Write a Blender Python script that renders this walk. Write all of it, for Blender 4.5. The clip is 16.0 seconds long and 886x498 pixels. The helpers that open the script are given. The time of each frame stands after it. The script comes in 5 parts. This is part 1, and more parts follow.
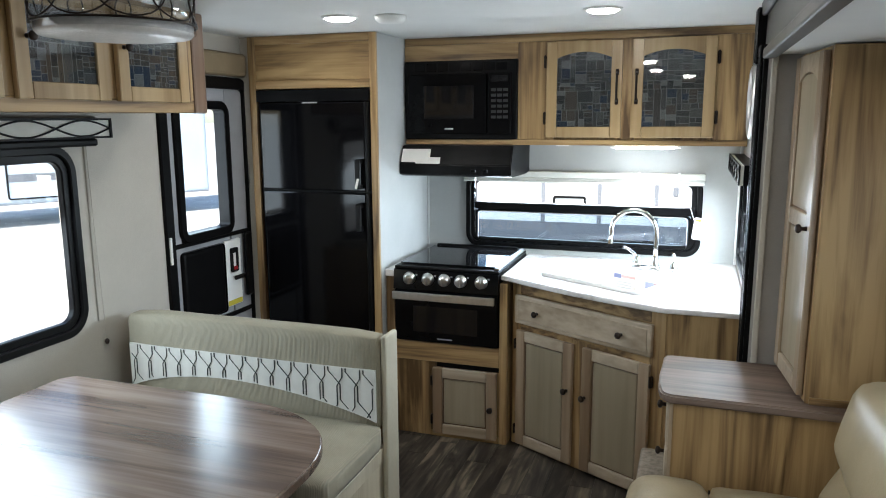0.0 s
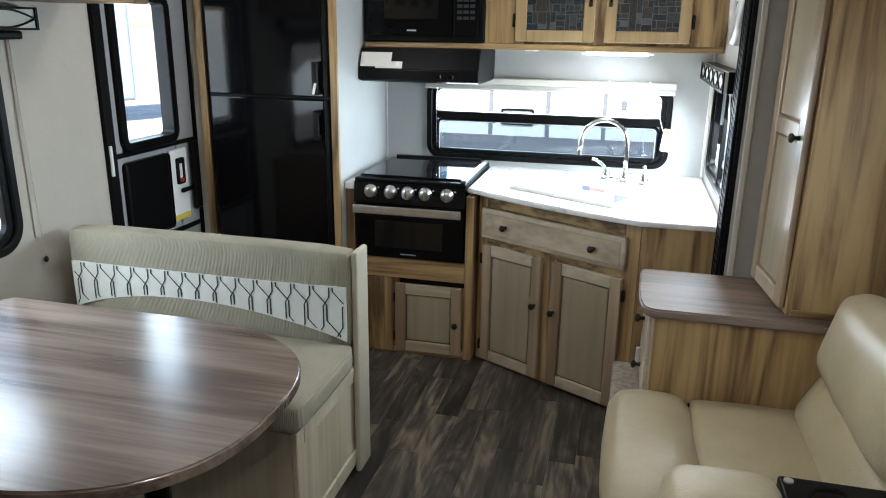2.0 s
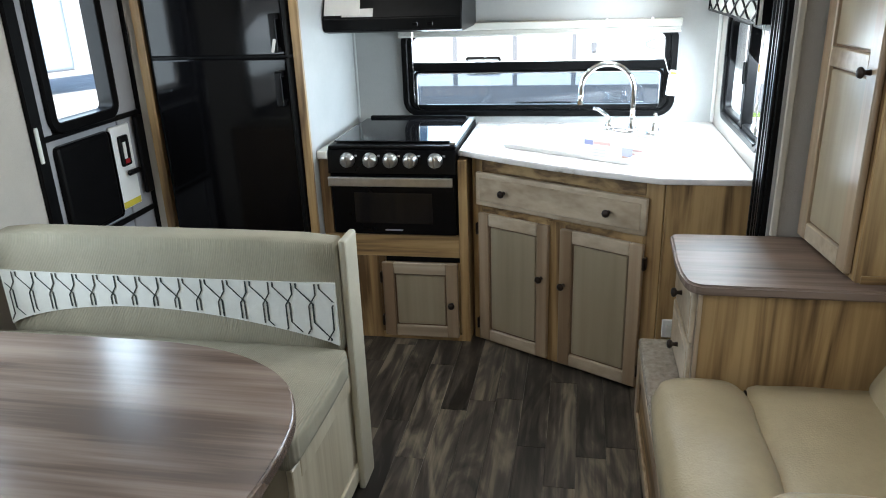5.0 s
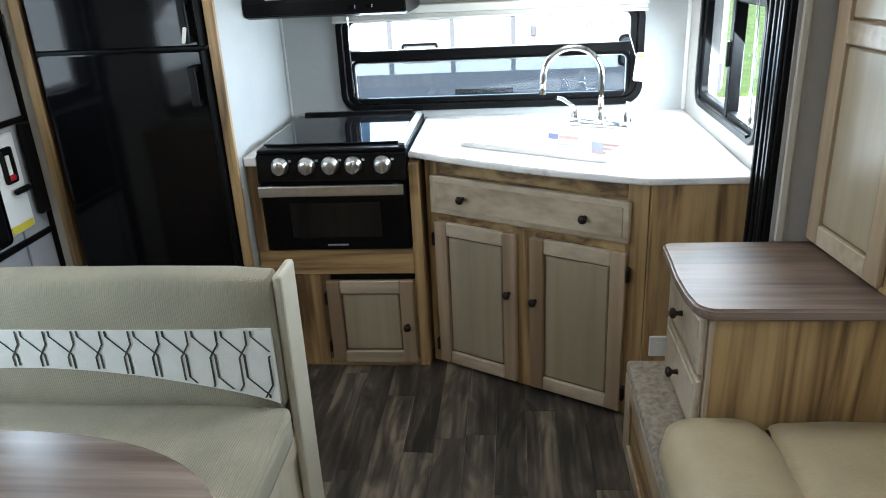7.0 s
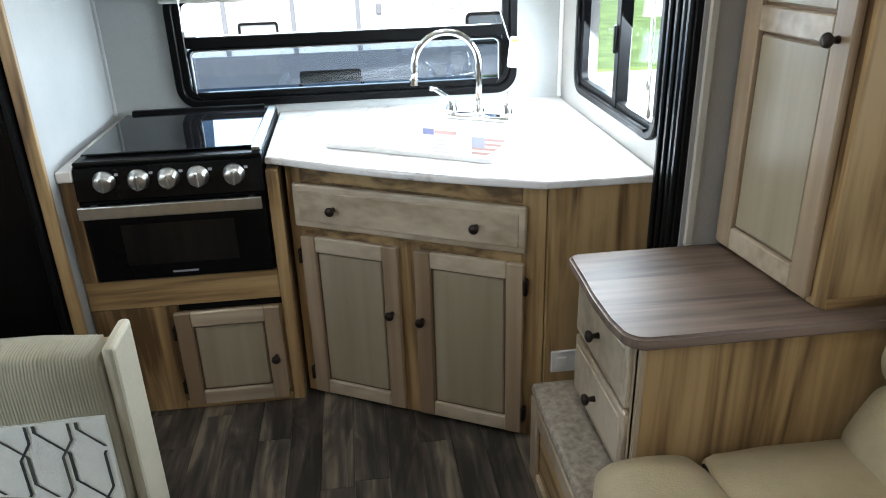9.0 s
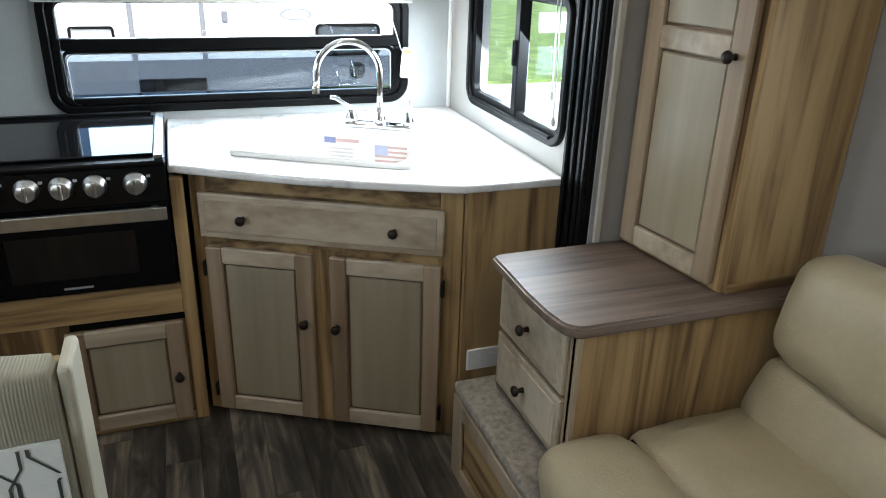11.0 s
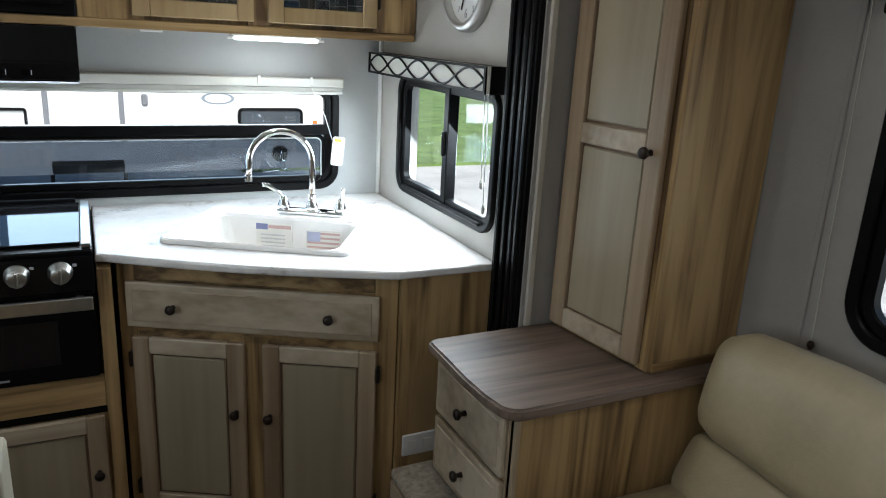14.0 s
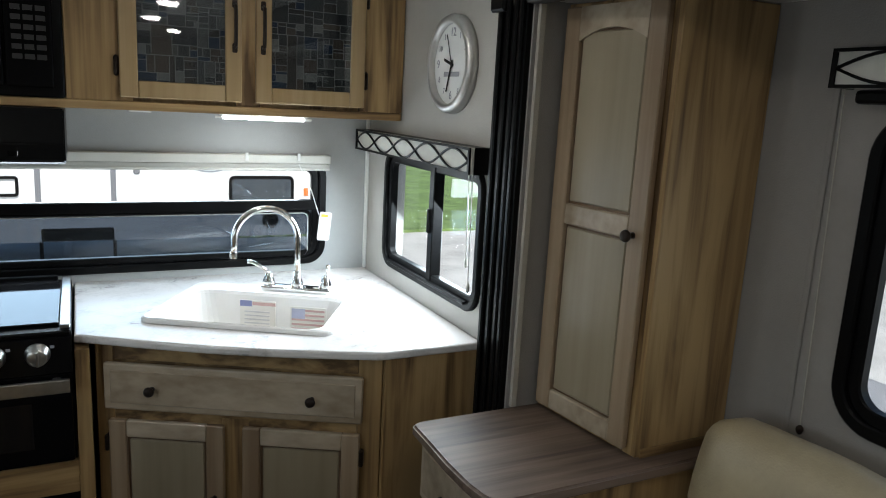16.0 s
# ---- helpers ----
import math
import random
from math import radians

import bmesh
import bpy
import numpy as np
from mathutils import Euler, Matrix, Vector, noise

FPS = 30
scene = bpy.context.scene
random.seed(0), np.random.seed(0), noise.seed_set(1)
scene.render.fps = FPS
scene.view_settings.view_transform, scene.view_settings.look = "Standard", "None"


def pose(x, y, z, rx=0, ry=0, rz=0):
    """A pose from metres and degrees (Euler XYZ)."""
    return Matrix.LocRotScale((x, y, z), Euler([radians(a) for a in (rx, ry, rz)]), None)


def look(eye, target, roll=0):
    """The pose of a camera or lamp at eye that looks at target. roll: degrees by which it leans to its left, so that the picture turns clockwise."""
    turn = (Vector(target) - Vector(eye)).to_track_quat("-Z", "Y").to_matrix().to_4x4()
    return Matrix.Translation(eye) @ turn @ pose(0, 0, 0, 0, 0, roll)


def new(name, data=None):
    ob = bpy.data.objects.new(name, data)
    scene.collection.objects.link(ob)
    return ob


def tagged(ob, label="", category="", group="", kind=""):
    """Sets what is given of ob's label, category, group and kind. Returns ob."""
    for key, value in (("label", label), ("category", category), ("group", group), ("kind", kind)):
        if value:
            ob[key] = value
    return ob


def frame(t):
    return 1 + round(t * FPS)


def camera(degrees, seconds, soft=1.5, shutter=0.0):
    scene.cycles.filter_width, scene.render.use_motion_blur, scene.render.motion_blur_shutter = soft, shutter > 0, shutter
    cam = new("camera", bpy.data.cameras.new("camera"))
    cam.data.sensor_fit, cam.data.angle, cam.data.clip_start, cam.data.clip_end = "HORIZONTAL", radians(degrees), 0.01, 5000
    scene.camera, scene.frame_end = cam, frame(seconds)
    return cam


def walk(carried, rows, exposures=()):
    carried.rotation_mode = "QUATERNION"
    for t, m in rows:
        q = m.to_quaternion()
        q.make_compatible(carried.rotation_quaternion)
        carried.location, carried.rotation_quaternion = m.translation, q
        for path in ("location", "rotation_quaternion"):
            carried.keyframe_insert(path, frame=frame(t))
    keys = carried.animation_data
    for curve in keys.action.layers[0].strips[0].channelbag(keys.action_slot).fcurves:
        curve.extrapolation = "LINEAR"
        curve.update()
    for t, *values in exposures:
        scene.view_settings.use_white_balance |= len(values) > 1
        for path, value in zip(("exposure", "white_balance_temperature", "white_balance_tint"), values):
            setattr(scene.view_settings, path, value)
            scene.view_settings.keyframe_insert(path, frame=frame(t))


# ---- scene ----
cam = camera(62.5, 16.0, 1.0)
PATH = [
    (0, (-0.011, 0.028, 1.563), (-0.651, 1.89, 1.21), -0.3),
    (0.5, (-0.046, 0.02, 1.544), (-0.67, 1.874, 1.131), -0.3),
    (1, (-0.07, 0.028, 1.532), (-0.658, 1.877, 1.048), -0.2),
    (1.5, (-0.1, 0.078, 1.524), (-0.61, 1.93, 0.968), 0.4),
    (2, (-0.172, 0.127, 1.52), (-0.632, 1.986, 0.942), 0.8),
    (2.5, (-0.232, 0.197, 1.514), (-0.668, 2.056, 0.917), 1.3),
    (3, (-0.277, 0.256, 1.506), (-0.689, 2.118, 0.901), 1.3),
    (3.5, (-0.313, 0.3, 1.497), (-0.701, 2.158, 0.864), 0.8),
    (4, (-0.347, 0.345, 1.49), (-0.72, 2.197, 0.831), -0.7),
    (6.5, (-0.417, 0.741, 1.458), (-0.732, 2.577, 0.732), -3.7),
    (7, (-0.479, 0.84, 1.445), (-0.675, 2.689, 0.708), -2.9),
    (7.5, (-0.528, 0.957, 1.444), (-0.603, 2.797, 0.663), -2.6),
    (8, (-0.553, 1.034, 1.438), (-0.526, 2.863, 0.63), -2.5),
    (8.5, (-0.546, 1.098, 1.429), (-0.456, 2.924, 0.617), -2.2),
    (9, (-0.562, 1.166, 1.436), (-0.357, 2.985, 0.63), -1.7),
    (9.5, (-0.597, 1.2, 1.444), (-0.266, 2.998, 0.634), -0.7),
    (12, (-0.856, 1.147, 1.427), (-0.121, 2.859, 0.697), 2.9),
    (12.5, (-0.854, 1.146, 1.44), (-0.102, 2.866, 0.75), 3.2),
    (13, (-0.848, 1.146, 1.448), (-0.071, 2.874, 0.808), 3.1),
    (13.5, (-0.84, 1.147, 1.456), (-0.021, 2.869, 0.851), 2.9),
    (14, (-0.836, 1.152, 1.462), (0.018, 2.871, 0.9), 3.1),
    (14.5, (-0.829, 1.156, 1.47), (0.045, 2.878, 0.95), 3.0),
    (15, (-0.822, 1.157, 1.484), (0.059, 2.889, 1.008), 3.1),
    (15.5, (-0.821, 1.158, 1.495), (0.064, 2.898, 1.059), 3.2),
    (16, (-0.812, 1.162, 1.505), (0.073, 2.912, 1.111), 3.1),
]
walk(cam, [(t, look(eye, target, roll)) for t, eye, target, roll in PATH],
     exposures=[(0, 1.33, 6250, 10), (4, 1.43, 6250, 10), (7, 1.43, 6100, 9), (9.5, 1.34, 6250, 10), (12.5, 0.82, 6250, 9), (14, 0.43, 6350, 10), (16, 0.2, 6450, 10)])

# ---------------- world and light ----------------
world = bpy.data.worlds.new("sky")
scene.world = world
world.use_nodes = True
wn = world.node_tree
sky = wn.nodes.new("ShaderNodeTexSky")
sky.sky_type, sky.sun_disc = "NISHITA", False
SUN_EL, SUN_AZ = 43.0, 184.0           # height above the horizon; compass from +y towards +x
sky.sun_elevation, sky.sun_rotation = radians(SUN_EL), radians(SUN_AZ)
wn.links.new(sky.outputs[0], wn.nodes["Background"].inputs[0])
wn.nodes["Background"].inputs[1].default_value = 0.15


def lamp(name, kind, m, power, color, size=0.1, size_y=None, angle=None):
    data = bpy.data.lights.new(name, kind)
    data.energy, data.color = power, color
    if kind == "AREA":
        data.shape, data.size, data.size_y = "RECTANGLE", size, size_y or size
    elif kind == "SUN":
        data.angle = radians(angle)
    else:
        data.shadow_soft_size = size
    ob = new(name, data)
    ob.matrix_world = m
    return ob


sun_dir = Vector((math.cos(radians(SUN_EL)) * math.sin(radians(SUN_AZ)), math.cos(radians(SUN_EL)) * math.cos(radians(SUN_AZ)), math.sin(radians(SUN_EL))))
lamp("sun", "SUN", look(tuple(sun_dir * 20), (0, 0, 0)), 5.0, (1.0, 0.95, 0.88), angle=0.6)
DAY = (0.82, 0.93, 1.0)
# daylight in the openings
lamp("daylight_rear", "AREA", look((-0.58, 3.93, 1.06), (-0.58, 2.6, 0.55)), 8.0, DAY, 1.05, 0.28)
lamp("daylight_side", "AREA", look((0.27, 3.29, 1.12), (-0.5, 3.2, 0.4)), 11.5, DAY, 0.6, 0.36)
lamp("daylight_dinette", "AREA", look((-2.21, 1.6, 1.13), (-1.55, 1.72, 0.35)), 5.0, DAY, 0.8, 0.58)
lamp("daylight_door", "AREA", look((-2.21, 2.87, 1.33), (-1.0, 2.87, 1.33)), 1.6, DAY, 0.3, 0.52)
lamp("daylight_sofa", "AREA", look((0.7, 1.6, 1.2), (-0.6, 1.6, 0.7)), 0.5, DAY, 0.9, 0.56)

# ---------------- materials ----------------


def mat(name, color, rough=0.5, metal=0.0, spread=0.12, scale=14.0, bump=0.0, bump_scale=120.0, coat=0.0, spec=0.5):
    """Plain surface with cloudy variation at two scales and fine relief."""
    m = bpy.data.materials.new(name)
    m.use_nodes = True
    nt = m.node_tree
    b = nt.nodes["Principled BSDF"]
    b.inputs["Roughness"].default_value, b.inputs["Metallic"].default_value = rough, metal
    b.inputs["Coat Weight"].default_value, b.inputs["Specular IOR Level"].default_value = coat, spec
    co = nt.nodes.new("ShaderNodeTexCoord")
    n1, n2 = nt.nodes.new("ShaderNodeTexNoise"), nt.nodes.new("ShaderNodeTexNoise")
    n1.inputs["Scale"].default_value, n2.inputs["Scale"].default_value = scale, scale * 9
    n1.inputs["Detail"].default_value = 5
    add = nt.nodes.new("ShaderNodeMath")
    add.operation = "MULTIPLY_ADD"
    add.inputs[1].default_value = 0.35
    ramp = nt.nodes.new("ShaderNodeValToRGB")
    lo = [c * (1 - spread) for c in color]
    hi = [min(1, c * (1 + spread)) for c in color]
    ramp.color_ramp.elements[0].position, ramp.color_ramp.elements[1].position = 0.4, 0.95
    ramp.color_ramp.elements[0].color, ramp.color_ramp.elements[1].color = (*lo, 1), (*hi, 1)
    for n in (n1, n2):
        nt.links.new(co.outputs["Object"], n.inputs["Vector"])
    nt.links.new(n2.outputs[0], add.inputs[0])
    nt.links.new(n1.outputs[0], add.inputs[2])
    nt.links.new(add.outputs[0], ramp.inputs[0])
    nt.links.new(ramp.outputs[0], b.inputs["Base Color"])
    if bump:
        n3, bp = nt.nodes.new("ShaderNodeTexNoise"), nt.nodes.new("ShaderNodeBump")
        n3.inputs["Scale"].default_value, n3.inputs["Detail"].default_value = bump_scale, 4
        bp.inputs["Strength"].default_value, bp.inputs["Distance"].default_value = bump, 0.004
        nt.links.new(co.outputs["Object"], n3.inputs["Vector"])
        nt.links.new(n3.outputs[0], bp.inputs["Height"])
        nt.links.new(bp.outputs[0], b.inputs["Normal"])
    return m


def wood(name, dark, mid, light, axis="z", rough=0.4, grain=5.0, shift=0.0, coat=0.0, low=0.452, high=0.645, stretch0=0.1, swirl=0.35):
    """Wood print with streaks along an axis; shift: how much each piece differs in tone."""
    m = bpy.data.materials.new(name)
    m.use_nodes = True
    nt = m.node_tree
    b = nt.nodes["Principled BSDF"]
    b.inputs["Roughness"].default_value, b.inputs["Coat Weight"].default_value = rough, coat
    b.inputs["Coat Roughness"].default_value = 0.2
    co, inf = nt.nodes.new("ShaderNodeTexCoord"), nt.nodes.new("ShaderNodeObjectInfo")
    off = nt.nodes.new("ShaderNodeVectorMath")
    off.operation = "MULTIPLY_ADD"
    off.inputs[1].default_value = (7.3, 5.1, 3.7)
    nt.links.new(inf.outputs["Random"], off.inputs[0])
    nt.links.new(co.outputs["Object"], off.inputs[2])
    tones = []
    for k, (s, stretch, detail) in enumerate(((grain, stretch0, 6), (grain * 7, 0.03, 3), (grain * 0.35, 0.3, 3))):
        mp, nz = nt.nodes.new("ShaderNodeMapping"), nt.nodes.new("ShaderNodeTexNoise")
        mp.inputs["Scale"].default_value = [stretch * s if a == axis else s for a in "xyz"]
        nz.inputs["Scale"].default_value, nz.inputs["Detail"].default_value, nz.inputs["Distortion"].default_value = 1.0, detail, swirl if k == 0 else 0.0
        nt.links.new(off.outputs[0], mp.inputs["Vector"])
        nt.links.new(mp.outputs[0], nz.inputs["Vector"])
        tones.append(nz)
    a1, a2 = nt.nodes.new("ShaderNodeMath"), nt.nodes.new("ShaderNodeMath")
    a1.operation = a2.operation = "MULTIPLY_ADD"
    a1.inputs[1].default_value, a2.inputs[1].default_value = 0.55, 0.25
    half = nt.nodes.new("ShaderNodeMath")
    half.operation = "MULTIPLY"
    half.inputs[1].default_value = 0.3
    nt.links.new(tones[2].outputs[0], half.inputs[0])
    nt.links.new(tones[0].outputs[0], a1.inputs[0])
    nt.links.new(half.outputs[0], a1.inputs[2])
    nt.links.new(tones[1].outputs[0], a2.inputs[0])
    nt.links.new(a1.outputs[0], a2.inputs[2])
    last = a2
    if shift:
        sh = nt.nodes.new("ShaderNodeMath")
        sh.operation = "MULTIPLY_ADD"
        sh.inputs[1].default_value = shift
        nt.links.new(inf.outputs["Random"], sh.inputs[0])
        nt.links.new(last.outputs[0], sh.inputs[2])
        sub = nt.nodes.new("ShaderNodeMath")
        sub.operation = "SUBTRACT"
        sub.inputs[1].default_value = shift / 2
        nt.links.new(sh.outputs[0], sub.inputs[0])
        last = sub
    ramp = nt.nodes.new("ShaderNodeValToRGB")
    els = ramp.color_ramp.elements
    els[0].position, els[1].position = low, high
    els[0].color, els[1].color = (*dark, 1), (*light, 1)
    els.new((low + high) / 2).color = (*mid, 1)
    nt.links.new(last.outputs[0], ramp.inputs[0])
    nt.links.new(ramp.outputs[0], b.inputs["Base Color"])
    bp = nt.nodes.new("ShaderNodeBump")
    bp.inputs["Strength"].default_value, bp.inputs["Distance"].default_value = 0.15, 0.002
    nt.links.new(tones[1].outputs[0], bp.inputs["Height"])
    nt.links.new(bp.outputs[0], b.inputs["Normal"])
    return m


def glass(name, tint=(1, 1, 1), gloss=0.06):
    m = bpy.data.materials.new(name)
    m.use_nodes = True
    nt = m.node_tree
    nt.nodes.remove(nt.nodes["Principled BSDF"])
    tr, gl, mx = nt.nodes.new("ShaderNodeBsdfTransparent"), nt.nodes.new("ShaderNodeBsdfGlossy"), nt.nodes.new("ShaderNodeMixShader")
    tr.inputs[0].default_value = (*tint, 1)
    gl.inputs["Roughness"].default_value = 0.02
    mx.inputs[0].default_value = gloss
    nt.links.new(tr.outputs[0], mx.inputs[1])
    nt.links.new(gl.outputs[0], mx.inputs[2])
    nt.links.new(mx.outputs[0], nt.nodes["Material Output"].inputs[0])
    return m


def glow(name, color, strength):
    m = bpy.data.materials.new(name)
    m.use_nodes = True
    b = m.node_tree.nodes["Principled BSDF"]
    b.inputs["Emission Color"].default_value, b.inputs["Emission Strength"].default_value = (*color, 1), strength
    b.inputs["Base Color"].default_value = (0.8, 0.8, 0.8, 1)
    return m


def islands(name, colors, rough=0.3):
    """One colour of the list for each loose piece of a mesh."""
    m = bpy.data.materials.new(name)
    m.use_nodes = True
    nt = m.node_tree
    b = nt.nodes["Principled BSDF"]
    b.inputs["Roughness"].default_value = rough
    g, ramp = nt.nodes.new("ShaderNodeNewGeometry"), nt.nodes.new("ShaderNodeValToRGB")
    ramp.color_ramp.interpolation = "CONSTANT"
    els = ramp.color_ramp.elements
    els[0].color, els[1].color = (*colors[0], 1), (*colors[1], 1)
    els[1].position = 1 / len(colors)
    for k, c in enumerate(colors[2:], 2):
        els.new(k / len(colors)).color = (*c, 1)
    nt.links.new(g.outputs["Random Per Island"], ramp.inputs[0])
    nt.links.new(ramp.outputs[0], b.inputs["Base Color"])
    return m


def marble(name):
    m = mat(name, (0.66, 0.64, 0.62), 0.22, spread=0.14, scale=5)
    nt = m.node_tree
    ramp = [n for n in nt.nodes if n.type == "VALTORGB"][0]
    e = ramp.color_ramp.elements
    e[0].position, e[0].color = 0.42, (0.28, 0.25, 0.24, 1)
    e[1].position, e[1].color = 0.72, (0.74, 0.72, 0.70, 1)
    e.new(0.55).color = (0.62, 0.60, 0.58, 1)
    for n in nt.nodes:
        if n.type == "TEX_NOISE":
            n.inputs["Distortion"].default_value = 1.2
    return m


OAK = wood("natural_wood_laminate", (0.115, 0.066, 0.028), (0.305, 0.192, 0.083), (0.435, 0.293, 0.135), "z", 0.42, grain=8.0, low=0.465, high=0.63, swirl=1.9)
OAK_X = wood("natural_wood_laminate_along", (0.115, 0.066, 0.028), (0.305, 0.192, 0.083), (0.435, 0.293, 0.135), "x", 0.42, grain=8.0, low=0.465, high=0.63, swirl=1.9)
OAK_Y = wood("natural_wood_laminate_across", (0.115, 0.066, 0.028), (0.305, 0.192, 0.083), (0.435, 0.293, 0.135), "y", 0.42, grain=8.0, low=0.465, high=0.63, swirl=1.9)
MAPLE = wood("glazed_maple", (0.235, 0.162, 0.098), (0.345, 0.257, 0.17), (0.44, 0.345, 0.24), "z", 0.33, coat=0.25)
# same maple, paler: window reflection on drawers and rails put into the colour
MAPLE_X_LIT = wood("glazed_maple_along_lit", (0.29, 0.225, 0.15), (0.42, 0.34, 0.245), (0.52, 0.44, 0.33), "x", 0.33, coat=0.25)
# maple of the glazed doors, with the warm lamplight on them mixed into its colour
MAPLE_WARMLIT = wood("warm_lit_maple", (0.26, 0.165, 0.072), (0.36, 0.247, 0.12), (0.45, 0.325, 0.175), "z", 0.33, coat=0.2)
PANEL = wood("greige_door_panel", (0.265, 0.222, 0.148), (0.315, 0.264, 0.18), (0.36, 0.305, 0.213), "z", 0.32, grain=5, coat=0.2)
EDGE = wood("dark_groove_wood", (0.10, 0.06, 0.03), (0.15, 0.09, 0.05), (0.2, 0.13, 0.08), "z", 0.5)
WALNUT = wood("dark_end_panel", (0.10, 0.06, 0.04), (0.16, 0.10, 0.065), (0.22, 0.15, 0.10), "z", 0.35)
TABLE = wood("grey_walnut_top", (0.075, 0.050, 0.036), (0.145, 0.102, 0.077), (0.21, 0.155, 0.12), "x", 0.52, grain=12, coat=0.0, swirl=0.8)
# walnut of the end table, base lightened to carry the windows' reflection
TABLE_SHEEN = wood("walnut_tabletop_sheen", (0.10, 0.07, 0.054), (0.185, 0.137, 0.108), (0.265, 0.205, 0.165), "x", 0.25, grain=12, coat=0.5)
PLANK = wood("weathered_vinyl_plank", (0.016, 0.0135, 0.0115), (0.064, 0.053, 0.042), (0.20, 0.165, 0.12), "y", 0.42, grain=9.0, shift=0.09, stretch0=0.22, low=0.455, high=0.69, swirl=2.4)
WALL = mat("pale_grey_wall_paper", (0.41, 0.425, 0.42), 0.6, spread=0.05, scale=6, bump=0.25, bump_scale=260)
WALL_WARM = mat("warm_grey_wall_paper", (0.45, 0.425, 0.375), 0.6, spread=0.05, scale=6, bump=0.25, bump_scale=260)
WALL_SIDE = mat("beige_grey_wall_paper", (0.46, 0.445, 0.41), 0.6, spread=0.05, scale=6, bump=0.25, bump_scale=260)
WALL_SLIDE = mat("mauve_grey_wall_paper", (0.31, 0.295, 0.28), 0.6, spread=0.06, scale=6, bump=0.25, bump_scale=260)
CEIL = mat("white_ceiling_panel", (0.74, 0.75, 0.74), 0.6, spread=0.03, scale=5, bump=0.15, bump_scale=200)
BLACK = mat("black_plastic", (0.004, 0.004, 0.0043), 0.35, spread=0.25, scale=20, bump=0.05, spec=0.11)
BLACKGLOSS = mat("black_gloss", (0.004, 0.004, 0.0045), 0.12, spread=0.2, scale=3, spec=0.14)
BLACKGLASS = mat("black_glass", (0.008, 0.008, 0.009), 0.05, spread=0.2, scale=6)
FRIDGE = mat("black_fridge_door", (0.003, 0.003, 0.0035), 0.08, spread=0.25, scale=3, bump=0.05, bump_scale=7, coat=0.0, spec=0.2)
BROWNMETAL = mat("oil_rubbed_bronze", (0.03, 0.022, 0.018), 0.35, metal=0.7, spread=0.3, scale=60)
STEEL = mat("brushed_steel", (0.62, 0.61, 0.59), 0.3, metal=1.0, spread=0.1, scale=40)
CHROME = mat("chrome", (0.8, 0.8, 0.8), 0.08, metal=1.0, spread=0.03)
ALU = mat("satin_silver", (0.6, 0.59, 0.57), 0.35, metal=0.8, spread=0.06)
WHITE = mat("white_plastic", (0.78, 0.78, 0.76), 0.4, spread=0.03)
PAPER = mat("white_paper", (0.8, 0.79, 0.75), 0.8, spread=0.04)
BLIND = mat("off_white_blind", (0.62, 0.62, 0.57), 0.45, spread=0.04)
MARBLE = marble("white_marble_laminate")
SINK = mat("white_sink", (0.88, 0.87, 0.85), 0.2, spread=0.03, coat=0.4)
LEATHER = mat("cream_leather", (0.38, 0.318, 0.203), 0.34, spread=0.1, scale=7, bump=0.25, bump_scale=180)
OLIVE = mat("olive_ribbed_fabric", (0.30, 0.27, 0.195), 0.85, spread=0.12, scale=9, bump=0.3, bump_scale=300)
FABRIC_W = mat("white_pattern_fabric", (0.62, 0.62, 0.57), 0.8, spread=0.06, scale=20, bump=0.2, bump_scale=400)
INK = mat("dark_fabric_line", (0.02, 0.028, 0.026), 0.8, spread=0.2)
INK2 = mat("grey_fabric_line", (0.05, 0.05, 0.043), 0.8, spread=0.2)
CARPET = mat("beige_carpet", (0.30, 0.26, 0.21), 0.95, spread=0.45, scale=60, bump=1.0, bump_scale=420)
DOORGREY = mat("grey_door_skin", (0.33, 0.34, 0.36), 0.5, spread=0.06)
TAN = mat("tan_vinyl", (0.24, 0.18, 0.105), 0.6, spread=0.1)
RED = mat("red_plastic", (0.4, 0.01, 0.015), 0.4)
YELLOW = mat("yellow_label", (0.6, 0.5, 0.05), 0.5)
BLUE = mat("blue_print", (0.22, 0.25, 0.46), 0.5)
REDPRINT = mat("faded_red_print", (0.62, 0.42, 0.4), 0.6)
GREYPRINT = mat("grey_print", (0.3, 0.3, 0.32), 0.6)
FAINT = mat("faint_grey_print", (0.6, 0.6, 0.61), 0.6)
PALEBLUE = mat("faded_blue_print", (0.46, 0.5, 0.66), 0.6)
LEAD = mat("pale_lead_line", (0.46, 0.46, 0.44), 0.5)
PANE = glass("window_glass", (0.95, 0.97, 0.97), 0.05)
PANE_TINT = glass("tinted_window_glass", (0.50, 0.56, 0.61), 0.06)
PANE_CAB = glass("cabinet_glass", (0.8, 0.82, 0.84), 0.10)
ACRYLIC = glass("clear_acrylic", (0.86, 0.88, 0.9), 0.18)
MOSAIC = islands("mosaic_print", [(0.05, 0.055, 0.055), (0.09, 0.095, 0.09), (0.16, 0.16, 0.15), (0.02, 0.05, 0.10), (0.07, 0.06, 0.05), (0.03, 0.035, 0.04), (0.13, 0.10, 0.075), (0.32, 0.32, 0.30), (0.06, 0.065, 0.065)])
PUCK = glow("led_lens", (1.0, 0.95, 0.87), 30.0)
STRIP = glow("led_strip_lens", (0.92, 0.97, 1.0), 8.0)

# ---------------- helpers of this scene ----------------


def thing(name, x, y, z, label, category, group="", kind=""):
    ob = new(name)
    ob.matrix_world = Matrix.Translation((x, y, z))
    ob.empty_display_size = 0.1
    return tagged(ob, label, category, group, kind)


